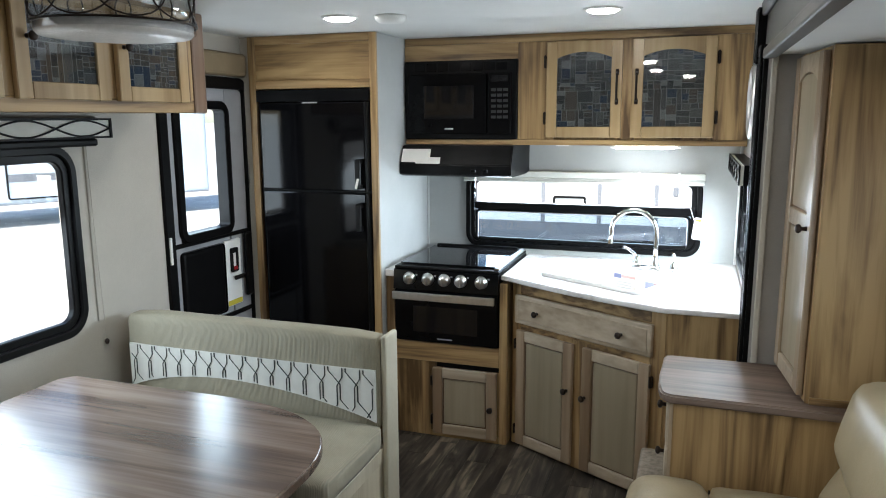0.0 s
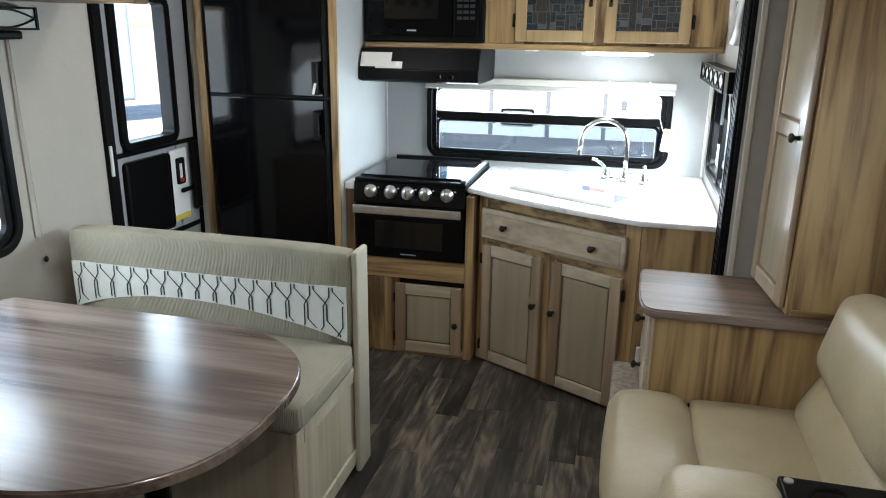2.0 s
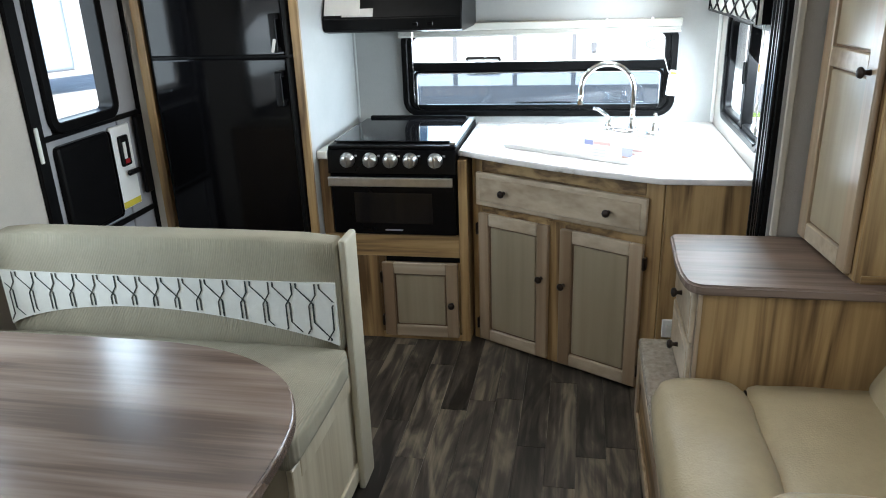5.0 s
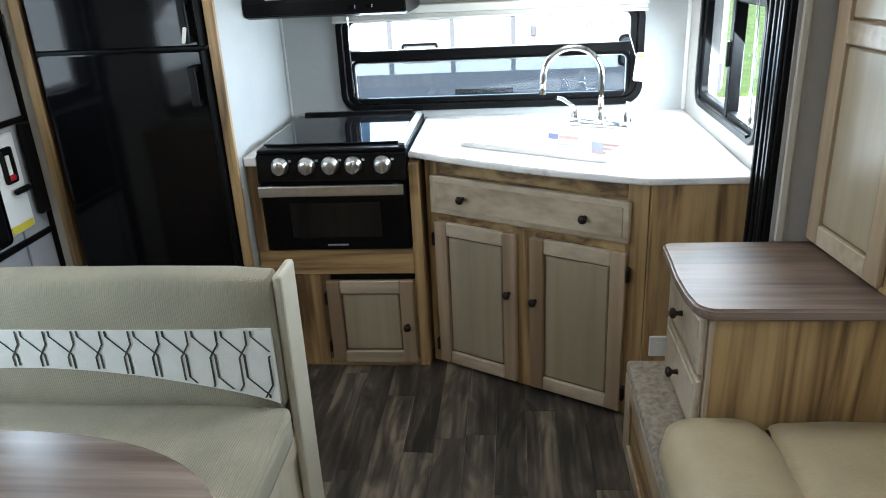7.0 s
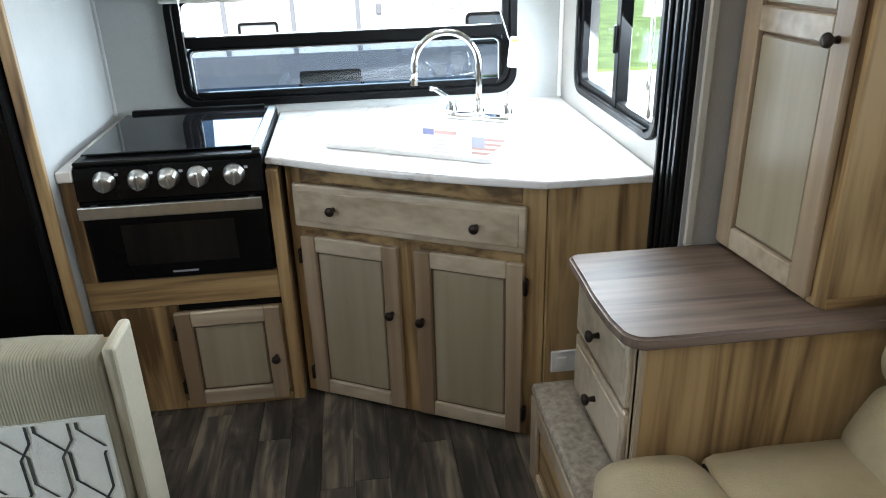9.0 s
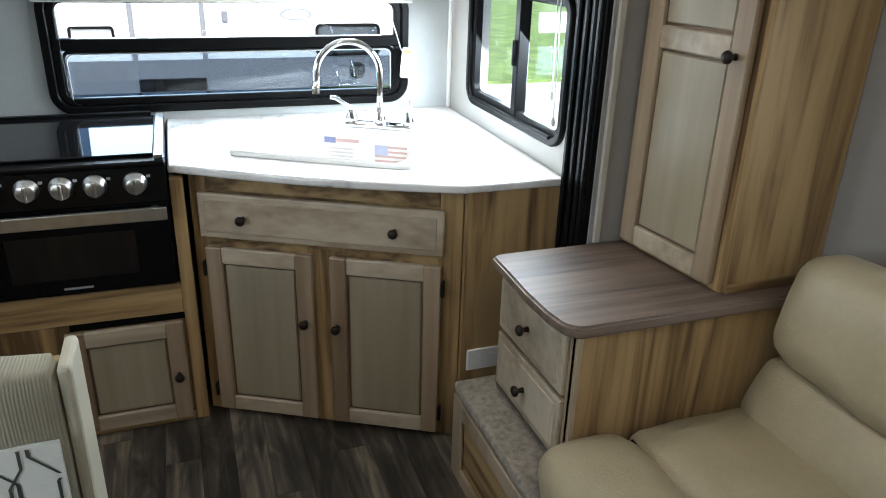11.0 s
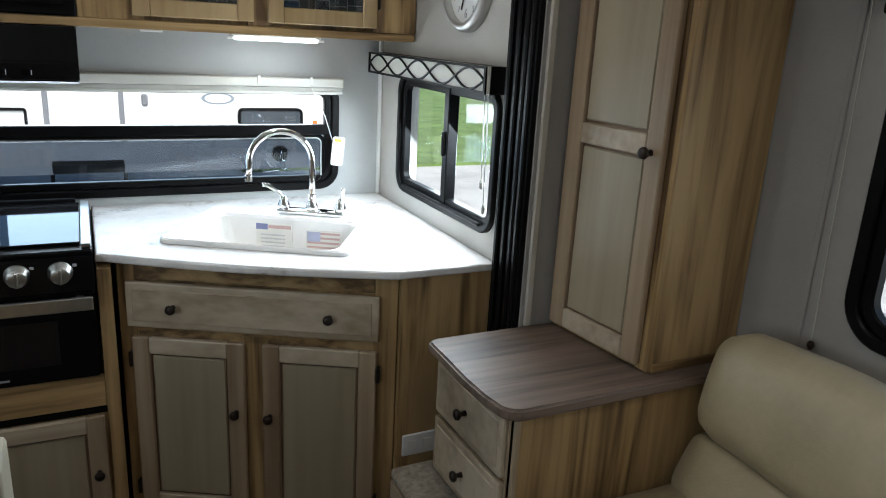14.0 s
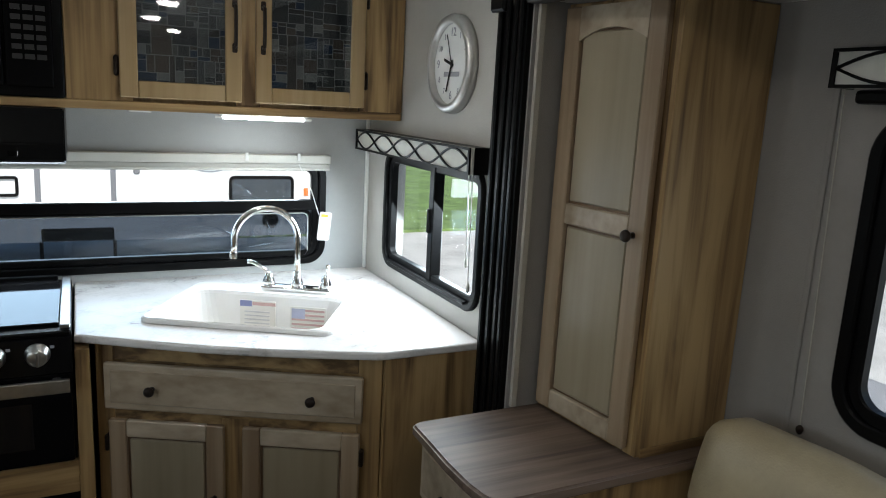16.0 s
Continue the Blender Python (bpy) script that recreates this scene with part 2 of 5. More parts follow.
def base_of(ob):
    while ob.parent:
        ob = ob.parent
    return ob.matrix_basis.translation


def part(name, bm, material, parent=None, label="", smooth=False, m=None):
    """Links a bmesh, given in world coordinates (or in those of m), as one mesh object."""
    if m is not None:
        bm.transform(m)
    if parent is not None:
        bm.transform(Matrix.Translation(-base_of(parent)))
    bmesh.ops.recalc_face_normals(bm, faces=bm.faces)
    me = bpy.data.meshes.new(name)
    if smooth:
        for f in bm.faces:
            f.smooth = True
    bm.to_mesh(me)
    bm.free()
    me.materials.append(material)
    ob = new(name, me)
    if parent is not None:
        ob.parent = parent
    if label:
        ob["label"] = label
    return ob


def box(x0, x1, y0, y1, z0, z1, bev=0.0, seg=1, bm=None, m=None):
    out = bm or bmesh.new()
    mm = Matrix.LocRotScale(((x0 + x1) / 2, (y0 + y1) / 2, (z0 + z1) / 2), None, (abs(x1 - x0), abs(y1 - y0), abs(z1 - z0)))
    vs = bmesh.ops.create_cube(out, size=1.0, matrix=mm)["verts"]
    if bev:
        es = list({e for v in vs for e in v.link_edges})
        got = bmesh.ops.bevel(out, geom=es, offset=bev, segments=seg, affect="EDGES", profile=0.5)
        vs = list({v for f in got["faces"] for v in f.verts} | {v for v in vs if v.is_valid})
    if m is not None:
        bmesh.ops.transform(out, matrix=m, verts=vs)
    return out


def cyl(a, b, r, r2=None, seg=20, bm=None):
    out = bm or bmesh.new()
    a, b = Vector(a), Vector(b)
    d = b - a
    m = Matrix.Translation((a + b) / 2) @ d.to_track_quat("Z", "Y").to_matrix().to_4x4()
    bmesh.ops.create_cone(out, cap_ends=True, segments=seg, radius1=r, radius2=r if r2 is None else r2, depth=d.length, matrix=m)
    return out


def prism(pts, z0, z1, bev=0.0, m=None):
    """A plan outline raised from z0 to z1."""
    out = bmesh.new()
    f = out.faces.new([out.verts.new((x, y, z0)) for x, y in pts])
    up = bmesh.ops.extrude_face_region(out, geom=[f])
    bmesh.ops.translate(out, verts=[v for v in up["geom"] if isinstance(v, bmesh.types.BMVert)], vec=(0, 0, z1 - z0))
    if bev:
        bmesh.ops.bevel(out, geom=[e for e in out.edges if abs(e.verts[0].co.z - e.verts[1].co.z) < 1e-6], offset=bev, segments=3, affect="EDGES")
    if m is not None:
        out.transform(m)
    return out


def tube(pts, r, seg=10, bm=None):
    """A round bar along a line of points."""
    out = bm or bmesh.new()
    pts = [Vector(p) for p in pts]
    rings, side = [], None
    for k, p in enumerate(pts):
        d = (pts[min(k + 1, len(pts) - 1)] - pts[max(k - 1, 0)]).normalized()
        if side is None:
            side = d.orthogonal().normalized()
        side = (side - d * side.dot(d)).normalized()
        up = d.cross(side)
        rings.append([out.verts.new(p + r * (math.cos(a) * side + math.sin(a) * up)) for a in np.linspace(0, 2 * math.pi, seg, endpoint=False)])
    for q, s in zip(rings, rings[1:]):
        for k in range(seg):
            out.faces.new((q[k], q[(k + 1) % seg], s[(k + 1) % seg], s[k]))
    out.faces.new(rings[0][::-1])
    out.faces.new(rings[-1])
    return out


def lathe(profile, centre, axis="z", seg=24, caps=True):
    """Rows of radius and height turned about an axis."""
    out = bmesh.new()
    rings = []
    for r, h in profile:
        ring = []
        for a in np.linspace(0, 2 * math.pi, seg, endpoint=False):
            c, s = r * math.cos(a), r * math.sin(a)
            p = {"z": (c, s, h), "y": (c, h, s), "x": (h, c, s)}[axis]
            ring.append(out.verts.new(Vector(centre) + Vector(p)))
        rings.append(ring)
    for q, s in zip(rings, rings[1:] + ([] if caps else rings[:1])):
        for k in range(seg):
            out.faces.new((q[k], q[(k + 1) % seg], s[(k + 1) % seg], s[k]))
    if caps:
        out.faces.new(rings[0])
        out.faces.new(rings[-1][::-1])
    bmesh.ops.remove_doubles(out, verts=out.verts, dist=1e-6)
    return out


def rounded(w, h, r, n=8):
    """Outline of a rounded rectangle about the origin."""
    pts = []
    for cx, cy, a0 in ((w / 2 - r, h / 2 - r, 0), (-w / 2 + r, h / 2 - r, 90), (-w / 2 + r, -h / 2 + r, 180), (w / 2 - r, -h / 2 + r, 270)):
        pts += [(cx + r * math.cos(radians(a0 + 90 * k / n)), cy + r * math.sin(radians(a0 + 90 * k / n))) for k in range(n + 1)]
    return pts


def ring(w, h, r, band, d0, d1, bev=0.004):
    """A rounded frame in local x and z, standing from y = d0 to d1 (front is -y)."""
    out = bmesh.new()
    o, i = rounded(w, h, r), rounded(w - 2 * band, h - 2 * band, max(r - band, 0.012))
    rows = []
    for pts, y, s in ((o, d1, 0), (o, d0 + bev, 0), ([(x * (1 - 2 * bev / w), z * (1 - 2 * bev / h)) for x, z in o], d0, 0), ([(x * (1 + 2 * bev / w), z * (1 + 2 * bev / h)) for x, z in i], d0, 0), (i, d0 + bev, 0), (i, d1, 0)):
        rows.append([out.verts.new((x, y, z)) for x, z in pts])
    n = len(o)
    for a, b in zip(rows, rows[1:] + rows[:1]):
        for k in range(n):
            out.faces.new((a[k], a[(k + 1) % n], b[(k + 1) % n], b[k]))
    return out


def plate(w, h, r, d0, d1):
    out = bmesh.new()
    f = out.faces.new([out.verts.new((x, d0, z)) for x, z in rounded(w, h, r)])
    up = bmesh.ops.extrude_face_region(out, geom=[f])
    bmesh.ops.translate(out, verts=[v for v in up["geom"] if isinstance(v, bmesh.types.BMVert)], vec=(0, d1 - d0, 0))
    return out


def pad(x0, x1, y0, y1, z0, z1, r, puff=0.012, wrinkle=0.004, m=None):
    """A stuffed cushion: rounded block, bulging faces, faint wrinkles."""
    out = box(x0, x1, y0, y1, z0, z1)
    bmesh.ops.subdivide_edges(out, edges=out.edges[:], cuts=9, use_grid_fill=True)
    c = Vector(((x0 + x1) / 2, (y0 + y1) / 2, (z0 + z1) / 2))
    half = Vector((abs(x1 - x0) / 2, abs(y1 - y0) / 2, abs(z1 - z0) / 2))
    r = min(r, *half)
    for v in out.verts:
        p = v.co - c
        core = Vector([max(-h + r, min(h - r, q)) for q, h in zip(p, half)])
        d = p - core
        if d.length > 1e-9:
            p = core + d.normalized() * min(r, d.length)
        n = Vector([q / h for q, h in zip(p, half)])
        for k in range(3):
            o1, o2 = (k + 1) % 3, (k + 2) % 3
            p[k] += puff * (1 if n[k] > 0 else -1) * (abs(n[k]) > 0.75) * (1 - n[o1] ** 2) * (1 - n[o2] ** 2)
        v.co = c + p + Vector((1, 1, 1)) * wrinkle * noise.noise((c + p) * 9)
    if m is not None:
        out.transform(m)
    return out


def wall(name, plane, at, thick, u, z, holes, material, label):
    """A wall across y ("y") or x ("x") with openings (u0, u1, z0, z1) through it."""
    us = sorted({u[0], u[1], *[h[0] for h in holes], *[h[1] for h in holes]})
    zs = sorted({z[0], z[1], *[h[2] for h in holes], *[h[3] for h in holes]})
    out = bmesh.new()
    for a, b in zip(us, us[1:]):
        for c, d in zip(zs, zs[1:]):
            if any(h[0] <= (a + b) / 2 <= h[1] and h[2] <= (c + d) / 2 <= h[3] for h in holes):
                continue
            if plane == "y":
                box(a, b, at, at + thick, c, d, bm=out)
            else:
                box(at, at + thick, a, b, c, d, bm=out)
    bmesh.ops.remove_doubles(out, verts=out.verts, dist=1e-5)
    twins = {}
    for f in out.faces:
        twins.setdefault(tuple(round(q, 4) for q in f.calc_center_median()), []).append(f)
    bmesh.ops.delete(out, geom=[f for fs in twins.values() if len(fs) > 1 for f in fs], context="FACES_ONLY")
    return tagged(part(name, out, material), label, "wall", kind="structure")


def screw_knob(p, out_dir, parent, r=0.015):
    """A turned mushroom knob at p."""
    bm = lathe([(0.008, 0), (0.0065, 0.006), (0.006, 0.014), (r * 0.8, 0.018), (r, 0.023), (r * 0.85, 0.029), (r * 0.4, 0.032), (0.0005, 0.0325)], (0, 0, 0), seg=14)
    m = Matrix.Translation(p) @ Vector(out_dir).to_track_quat("Z", "Y").to_matrix().to_4x4()
    return part("knob", bm, BROWNMETAL, parent, "dark bronze round knob", True, m)


def cab_door(name, parent, m, w, h, stile=0.052, knob=None, hinges=None, panel=PANEL, arch=0.0, mid=None, frame_mat=MAPLE, rail_mat=MAPLE_X_LIT):
    """A framed door, lower left corner at the origin of m, front towards local -y."""
    t = 0.02
    door = part(name, box(0.002, w - 0.002, -0.007, 0, 0.002, h - 0.002), EDGE, parent, m=m)
    part("stile", box(0, stile, -t, -0.0005, 0, h, 0.003), frame_mat, door, m=m)
    part("stile", box(w - stile, w, -t, -0.0005, 0, h, 0.003), frame_mat, door, m=m)
    rails = [(0, stile), (h - stile, h)] + ([(mid - stile / 2, mid + stile / 2)] if mid else [])
    for k, (a, b) in enumerate(rails):
        if arch and k == 1:
            pts = [(stile, a), (stile, b), (w - stile, b), (w - stile, a)]
            n = 10
            pts += [(w - stile - (w - 2 * stile) * q / n, a - arch + arch * (1 - (2 * q / n - 1) ** 2)) for q in range(n + 1)]
            rb = bmesh.new()
            f = rb.faces.new([rb.verts.new((x, -t + 0.001, z)) for x, z in pts[:3] + pts[4:]])
            up = bmesh.ops.extrude_face_region(rb, geom=[f])
            bmesh.ops.translate(rb, verts=[v for v in up["geom"] if isinstance(v, bmesh.types.BMVert)], vec=(0, t - 0.002, 0))
        else:
            rb = box(stile, w - stile, -t + 0.001, -0.0005, a, b, 0.003)
        part("rail", rb, rail_mat, door, m=m)
    zz = sorted(r for q in rails for r in q)[1:-1]
    for a, b in zip(zz[::2], zz[1::2]):
        if panel is None:
            continue
        part("panel", box(stile + 0.007, w - stile - 0.007, -0.013, -0.003, a + 0.007, b - 0.007, 0.003), panel, door, m=m)
    if knob:
        screw_knob(m @ Vector((knob[0], -t, knob[1])), m.to_3x3() @ Vector((0, -1, 0)), door)
    if hinges:
        for z in (0.07, h - 0.07):
            part("hinge", box(hinges - 0.006, hinges + 0.006, -t - 0.004, 0.0, z - 0.025, z + 0.025, 0.004), BROWNMETAL, door, m=m)
    return door


def drawer_front(parent, m, w, h, knobs):
    d = part("drawer", box(0, w, -0.02, 0, 0, h, 0.006, 2), MAPLE_X_LIT, parent, m=m)
    part("raised_field", box(0.018, w - 0.018, -0.0225, -0.012, 0.018, h - 0.018, 0.004), MAPLE_X_LIT, d, m=m)
    for u in knobs:
        screw_knob(m @ Vector((u, -0.0225, h / 2)), m.to_3x3() @ Vector((0, -1, 0)), d)
    return d


def mosaic(w, h, seed, depth=0.002):
    """Random upright rectangles that fill a pane, in local x and z."""
    rnd = random.Random(seed)
    out = bmesh.new()

    def cut(x0, x1, z0, z1, n):
        if n == 0 or (x1 - x0) < 0.02 or (z1 - z0) < 0.014 or (n < 3 and rnd.random() < 0.18):
            g = 0.0011
            vs = [out.verts.new((x, 0, z)) for x, z in ((x0 + g, z0 + g), (x1 - g, z0 + g), (x1 - g, z1 - g), (x0 + g, z1 - g))]
            out.faces.new(vs)
            return
        k = rnd.uniform(0.3, 0.7)
        if (x1 - x0) * 0.75 > (z1 - z0) or (rnd.random() < 0.25 and x1 - x0 > 0.04):
            cut(x0, x0 + k * (x1 - x0), z0, z1, n - 1)
            cut(x0 + k * (x1 - x0), x1, z0, z1, n - 1)
        else:
            cut(x0, x1, z0, z0 + k * (z1 - z0), n - 1)
            cut(x0, x1, z0 + k * (z1 - z0), z1, n - 1)

    cut(0, w, 0, h, 7)
    return out


def glazed_door(parent, m, w, h, seed, arch, stile=0.05):
    d = cab_door("door", parent, m, w, h, stile, panel=None, arch=arch, frame_mat=MAPLE_WARMLIT, rail_mat=MAPLE_WARMLIT)
    gw, gh = w - 2 * stile + 0.01, h - 2 * stile + 0.01
    mm = m @ Matrix.Translation((stile - 0.005, -0.011, stile - 0.005))
    part("backing", box(0, gw, 0.001, 0.003, 0, gh), LEAD, d, "pale lead lines", m=mm)
    part("mosaic_print", mosaic(gw, gh, seed), MOSAIC, d, "grey, blue and brown mosaic glass", m=mm)
    part("glass", box(0, gw, -0.006, -0.003, 0, gh), PANE_CAB, d, m=mm)
    return d


def text(body, m, size, material, name, parent=None):
    cu = bpy.data.curves.new(name, "FONT")
    cu.body, cu.size, cu.extrude, cu.align_x, cu.align_y = body, size, 0.0004, "CENTER", "CENTER"
    tmp = bpy.data.objects.new(name, cu)
    scene.collection.objects.link(tmp)
    me = bpy.data.meshes.new_from_object(tmp.evaluated_get(bpy.context.evaluated_depsgraph_get()))
    bpy.data.objects.remove(tmp)
    bm = bmesh.new()
    bm.from_mesh(me)
    return part(name, bm, material, parent, m=m)

# ---------------- the shell ----------------
XL, XR, YB, ZC = -2.15, 0.21, 3.875, 1.955
XS, YE, ZS = 0.63, 2.745, 1.765         # slide-out: outer wall, end wall, ceiling
YF, YS = -1.6, -0.7                     # front wall, near end of the slide-out
tagged(part("floor", box(XL, XR + 0.06, YF, YB, -0.08, -0.006), PLANK), "dark weathered wood-look vinyl floor", "floor", kind="structure")
tagged(part("ceiling", box(XL - 0.06, XR + 0.06, YF - 0.06, YB + 0.06, ZC, ZC + 0.08), CEIL), "smooth white ceiling panel", "ceiling", kind="structure")
wall("wall_rear", "y", YB, 0.06, (XL - 0.06, XR + 0.06), (-0.08, ZC), [(-1.165, 0.01, 0.895, 1.245)], WALL, "pale grey textured rear wall with wide window")
wall("wall_left", "x", XL - 0.06, 0.06, (YF, YB), (-0.08, ZC), [(1.17, 2.09, 0.80, 1.45), (2.60, 3.22, 0.0, 1.73)], WALL_WARM, "warm grey textured side wall")
wall("wall_right", "x", XR, 0.06, (2.88, YB), (-0.08, ZC), [(2.955, 3.64, 0.925, 1.305)], WALL_SIDE, "pale grey wall beside the counter")
wall("wall_right_front", "x", XR, 0.06, (YF, YS), (-0.08, ZC), [], WALL, "plain grey side wall")
wall("wall_front", "y", YF - 0.06, 0.06, (XL - 0.06, XR + 0.06), (-0.08, ZC), [], WALL_WARM, "plain grey partition wall")
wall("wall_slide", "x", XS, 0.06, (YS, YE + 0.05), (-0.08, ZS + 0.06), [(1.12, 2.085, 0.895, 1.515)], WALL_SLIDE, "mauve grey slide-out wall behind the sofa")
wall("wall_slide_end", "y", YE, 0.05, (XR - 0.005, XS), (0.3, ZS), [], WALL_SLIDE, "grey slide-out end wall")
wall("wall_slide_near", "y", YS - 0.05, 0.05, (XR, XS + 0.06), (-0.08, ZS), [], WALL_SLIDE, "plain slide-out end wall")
tagged(part("ceiling_slide", box(XR, XS + 0.06, YS, YE + 0.05, ZS, ZS + 0.05), CEIL), "white slide-out ceiling", "ceiling", kind="structure")

# dark trim round the slide-out
tr = thing("slide_trim", XR, 2.8, 0, "dark brown ribbed trim round the slide-out opening", "trim", kind="structure")
part("post", box(XR - 0.022, XR + 0.003, 2.752, 2.884, 0.31, 1.80, 0.003), BLACK, tr)
for y in (2.764, 2.790, 2.826, 2.866):
    part("rib", box(XR - 0.034, XR - 0.021, y - 0.009, y + 0.009, 0.31, 1.80, 0.004), BLACK, tr)
# added strip, no real trim: paler colour for the lit edge of the end wall
part("lit_wall_strip", box(XR + 0.0035, XR + 0.024, YE - 0.012, YE - 0.0005, 0.70, 1.762, 0.003), WALL_WARM, tr, "pale beige strip added as the end wall's lit edge")
fas = mat("dark_grey_fascia", (0.055, 0.05, 0.046), 0.45, spread=0.2, scale=9)
part("header", box(XR - 0.012, XR + 0.004, YS, 2.88, ZS + 0.002, ZC, 0.003), fas, tr)
part("header_moulding", box(XR - 0.03, XR - 0.011, YS, 2.88, ZC - 0.055, ZC - 0.001, 0.008, 2), fas, tr)
part("header_lip", box(XR - 0.024, XR + 0.02, YS, 2.88, ZS - 0.012, ZS + 0.022, 0.006, 2), fas, tr)
part("corner_block", box(XR - 0.045, XR + 0.0, 2.83, 2.90, 1.74, 1.93, 0.006), BLACK, tr)
co = thing("wall_trim", XR, YB, 0, "slim pale corner trim strips on the walls", "trim", kind="structure")
part("strip", box(XR - 0.014, XR, YB - 0.014, YB, 0.836, 1.43, 0.003), WHITE, co)
part("strip", box(-1.425, -1.411, YB - 0.014, YB, 0.85, 1.43, 0.003), WALL, co)
part("strip", box(XL, XL + 0.006, 2.165, 2.18, 0.8, 1.56, 0.002), WALL_WARM, co)
part("strip", box(XS - 0.006, XS, 2.20, 2.215, 0.75, 1.66, 0.002), WALL_SLIDE, co)


def window(name, m, w, h, r, label, bars=(), band=0.05, panes=()):
    """A rounded black window; bars and panes are (x0, x1, z0, z1) in its own plane."""
    p = m.translation
    win = thing(name, *p, label, "window", kind="structure")
    fr = part("window_frame", ring(w, h, r, band * 0.55, -0.016, 0.02), BLACK, win, m=m)
    part("inner_ring", ring(w - band, h - band, r - 0.02, band * 0.55, -0.004, 0.022), BLACK, fr, m=m)
    for b in bars:
        part("bar", box(b[0], b[1], -0.008, 0.03, b[2], b[3], 0.003), BLACK, win, m=m)
    for q in panes:
        ob = part("pane", box(q[0], q[1], 0.024, 0.028, q[2], q[3]), q[4], win, m=m)
        ob.visible_shadow = False
    return win


REAR = pose(-0.578, YB, 1.069)
rw = window("window_1", REAR, 1.23, 0.410, 0.075, "wide black-framed kitchen window, lower part tinted", [(-0.585, 0.585, 0.003, 0.041)],
            panes=[(-0.585, 0.585, 0.022, 0.175, PANE), (-0.585, 0.585, -0.175, 0.021, PANE_TINT)])
part("sash", ring(1.13, 0.19, 0.03, 0.012, 0.0, 0.016), BLACK, rw, m=REAR @ Matrix.Translation((0, 0, -0.091)))
part("screen_edge", ring(1.10, 0.17, 0.025, 0.004, -0.004, 0.0, 0.001), ALU, rw, m=REAR @ Matrix.Translation((0, 0, -0.091)))
SIDE = pose(XR, 3.298, 1.115, 0, 0, -90)
sw = window("window_2", SIDE, 0.735, 0.43, 0.07, "black-framed sliding side window over the counter", [(0.01, 0.045, -0.19, 0.19)], 0.045, [(-0.34, 0.34, -0.19, 0.19, PANE)])
part("track", box(-0.30, 0.30, -0.02, -0.004, -0.196, -0.186, 0.002), BLACK, sw, m=SIDE)
part("latch", box(0.018, 0.03, -0.018, -0.007, -0.03, 0.05, 0.003), BLACK, sw, m=SIDE)
DIN = pose(XL, 1.63, 1.125, 0, 0, 90)
window("window_3", DIN, 0.97, 0.70, 0.10, "large black-framed window beside the dinette", (), 0.055, [(-0.46, 0.46, -0.325, 0.325, PANE)])
SOF = pose(XS, 1.6, 1.205, 0, 0, -90)
window("window_4", SOF, 1.02, 0.67, 0.10, "black-framed window behind the sofa", (), 0.055, [(-0.485, 0.485, -0.31, 0.31, PANE)])


def lens_band(name, m, w, h, n, label, depth=0.06):
    """A valance: a shallow box faced with pale fabric and crossed dark wave lines."""
    v = thing(name, *m.translation, label, "valance")
    part("face", box(0, w, -depth, -depth + 0.012, 0, h, 0.002), FABRIC_W, v, m=m)
    part("top_board", box(0, w, -depth + 0.012, 0, h - 0.012, h), BLACK, v, m=m)
    for x in (0, w - 0.012):
        part("end_board", box(x, x + 0.012, -depth + 0.012, 0, 0, h - 0.012), BLACK, v, m=m)
    fr = bmesh.new()
    for b in ((0, w, 0, 0.007), (0, w, h - 0.007, h), (0, 0.01, 0.007, h - 0.007), (w - 0.01, w, 0.007, h - 0.007)):
        box(b[0], b[1], -depth - 0.006, -depth - 0.0005, b[2], b[3], bm=fr)
    part("border", fr, BLACK, v, m=m)
    for s in (1, -1):
        pts = [(0.01 + (w - 0.02) * k / (n * 12), -depth - 0.003, h / 2 + s * (h / 2 - 0.008) * math.sin(math.pi * k / 12)) for k in range(n * 12 + 1)]
        part("wave_line", tube(pts, 0.0035, 6), BLACK, v, m=m)
    return v


lens_band("valance", pose(XR, 3.845, 1.312, 0, 0, -90), 0.92, 0.075, 5, "black valance with pale fabric and crossed wave lines over side window")
lens_band("valance", pose(XL, 1.0, 1.497, 0, 0, 90), 1.25, 0.072, 5, "black valance with pale fabric and crossed wave lines over dinette window")
lens_band("valance", pose(XS, 2.185, 1.575, 0, 0, -90), 1.2, 0.078, 5, "black valance with pale fabric and crossed wave lines over sofa window")


def shade_roll(m, w, label):
    s = thing("roller_shade", *m.translation, label, "shade")
    part("roll", box(0, w, -0.045, -0.003, 0, 0.028, 0.008, 2), BLACK, s, m=m)
    return s


shade_roll(pose(XL, 1.05, 1.468, 0, 0, 90), 1.15, "dark rolled-up shade under the dinette valance")
shade_roll(pose(XS, 2.14, 1.545, 0, 0, -90), 1.1, "dark rolled-up shade under the sofa valance")


def cord(name, pts, end, label):
    c = thing(name, *pts[-1], label, "cord")
    part("cord", tube(pts, 0.0016, 6), WALL_WARM, c)
    part("cord_end", lathe([(0.002, 0.012), (0.008, 0.006), (0.009, 0), (0.006, -0.008), (0.001, -0.012)], end, seg=12), BROWNMETAL, c, "dark round cord tensioner", True)
    return c


cord("shade_cord", [(XL + 0.012, 2.17, 1.50), (XL + 0.014, 2.175, 1.1), (XL + 0.012, 2.19, 0.72)], (XL + 0.012, 2.19, 0.715), "thin shade cord hanging down the dinette wall")
cord("shade_cord", [(XS - 0.012, 2.185, 1.575), (XS - 0.012, 2.175, 1.2), (XS - 0.012, 2.165, 0.835)], (XS - 0.012, 2.165, 0.825), "thin shade cord hanging down the sofa wall")

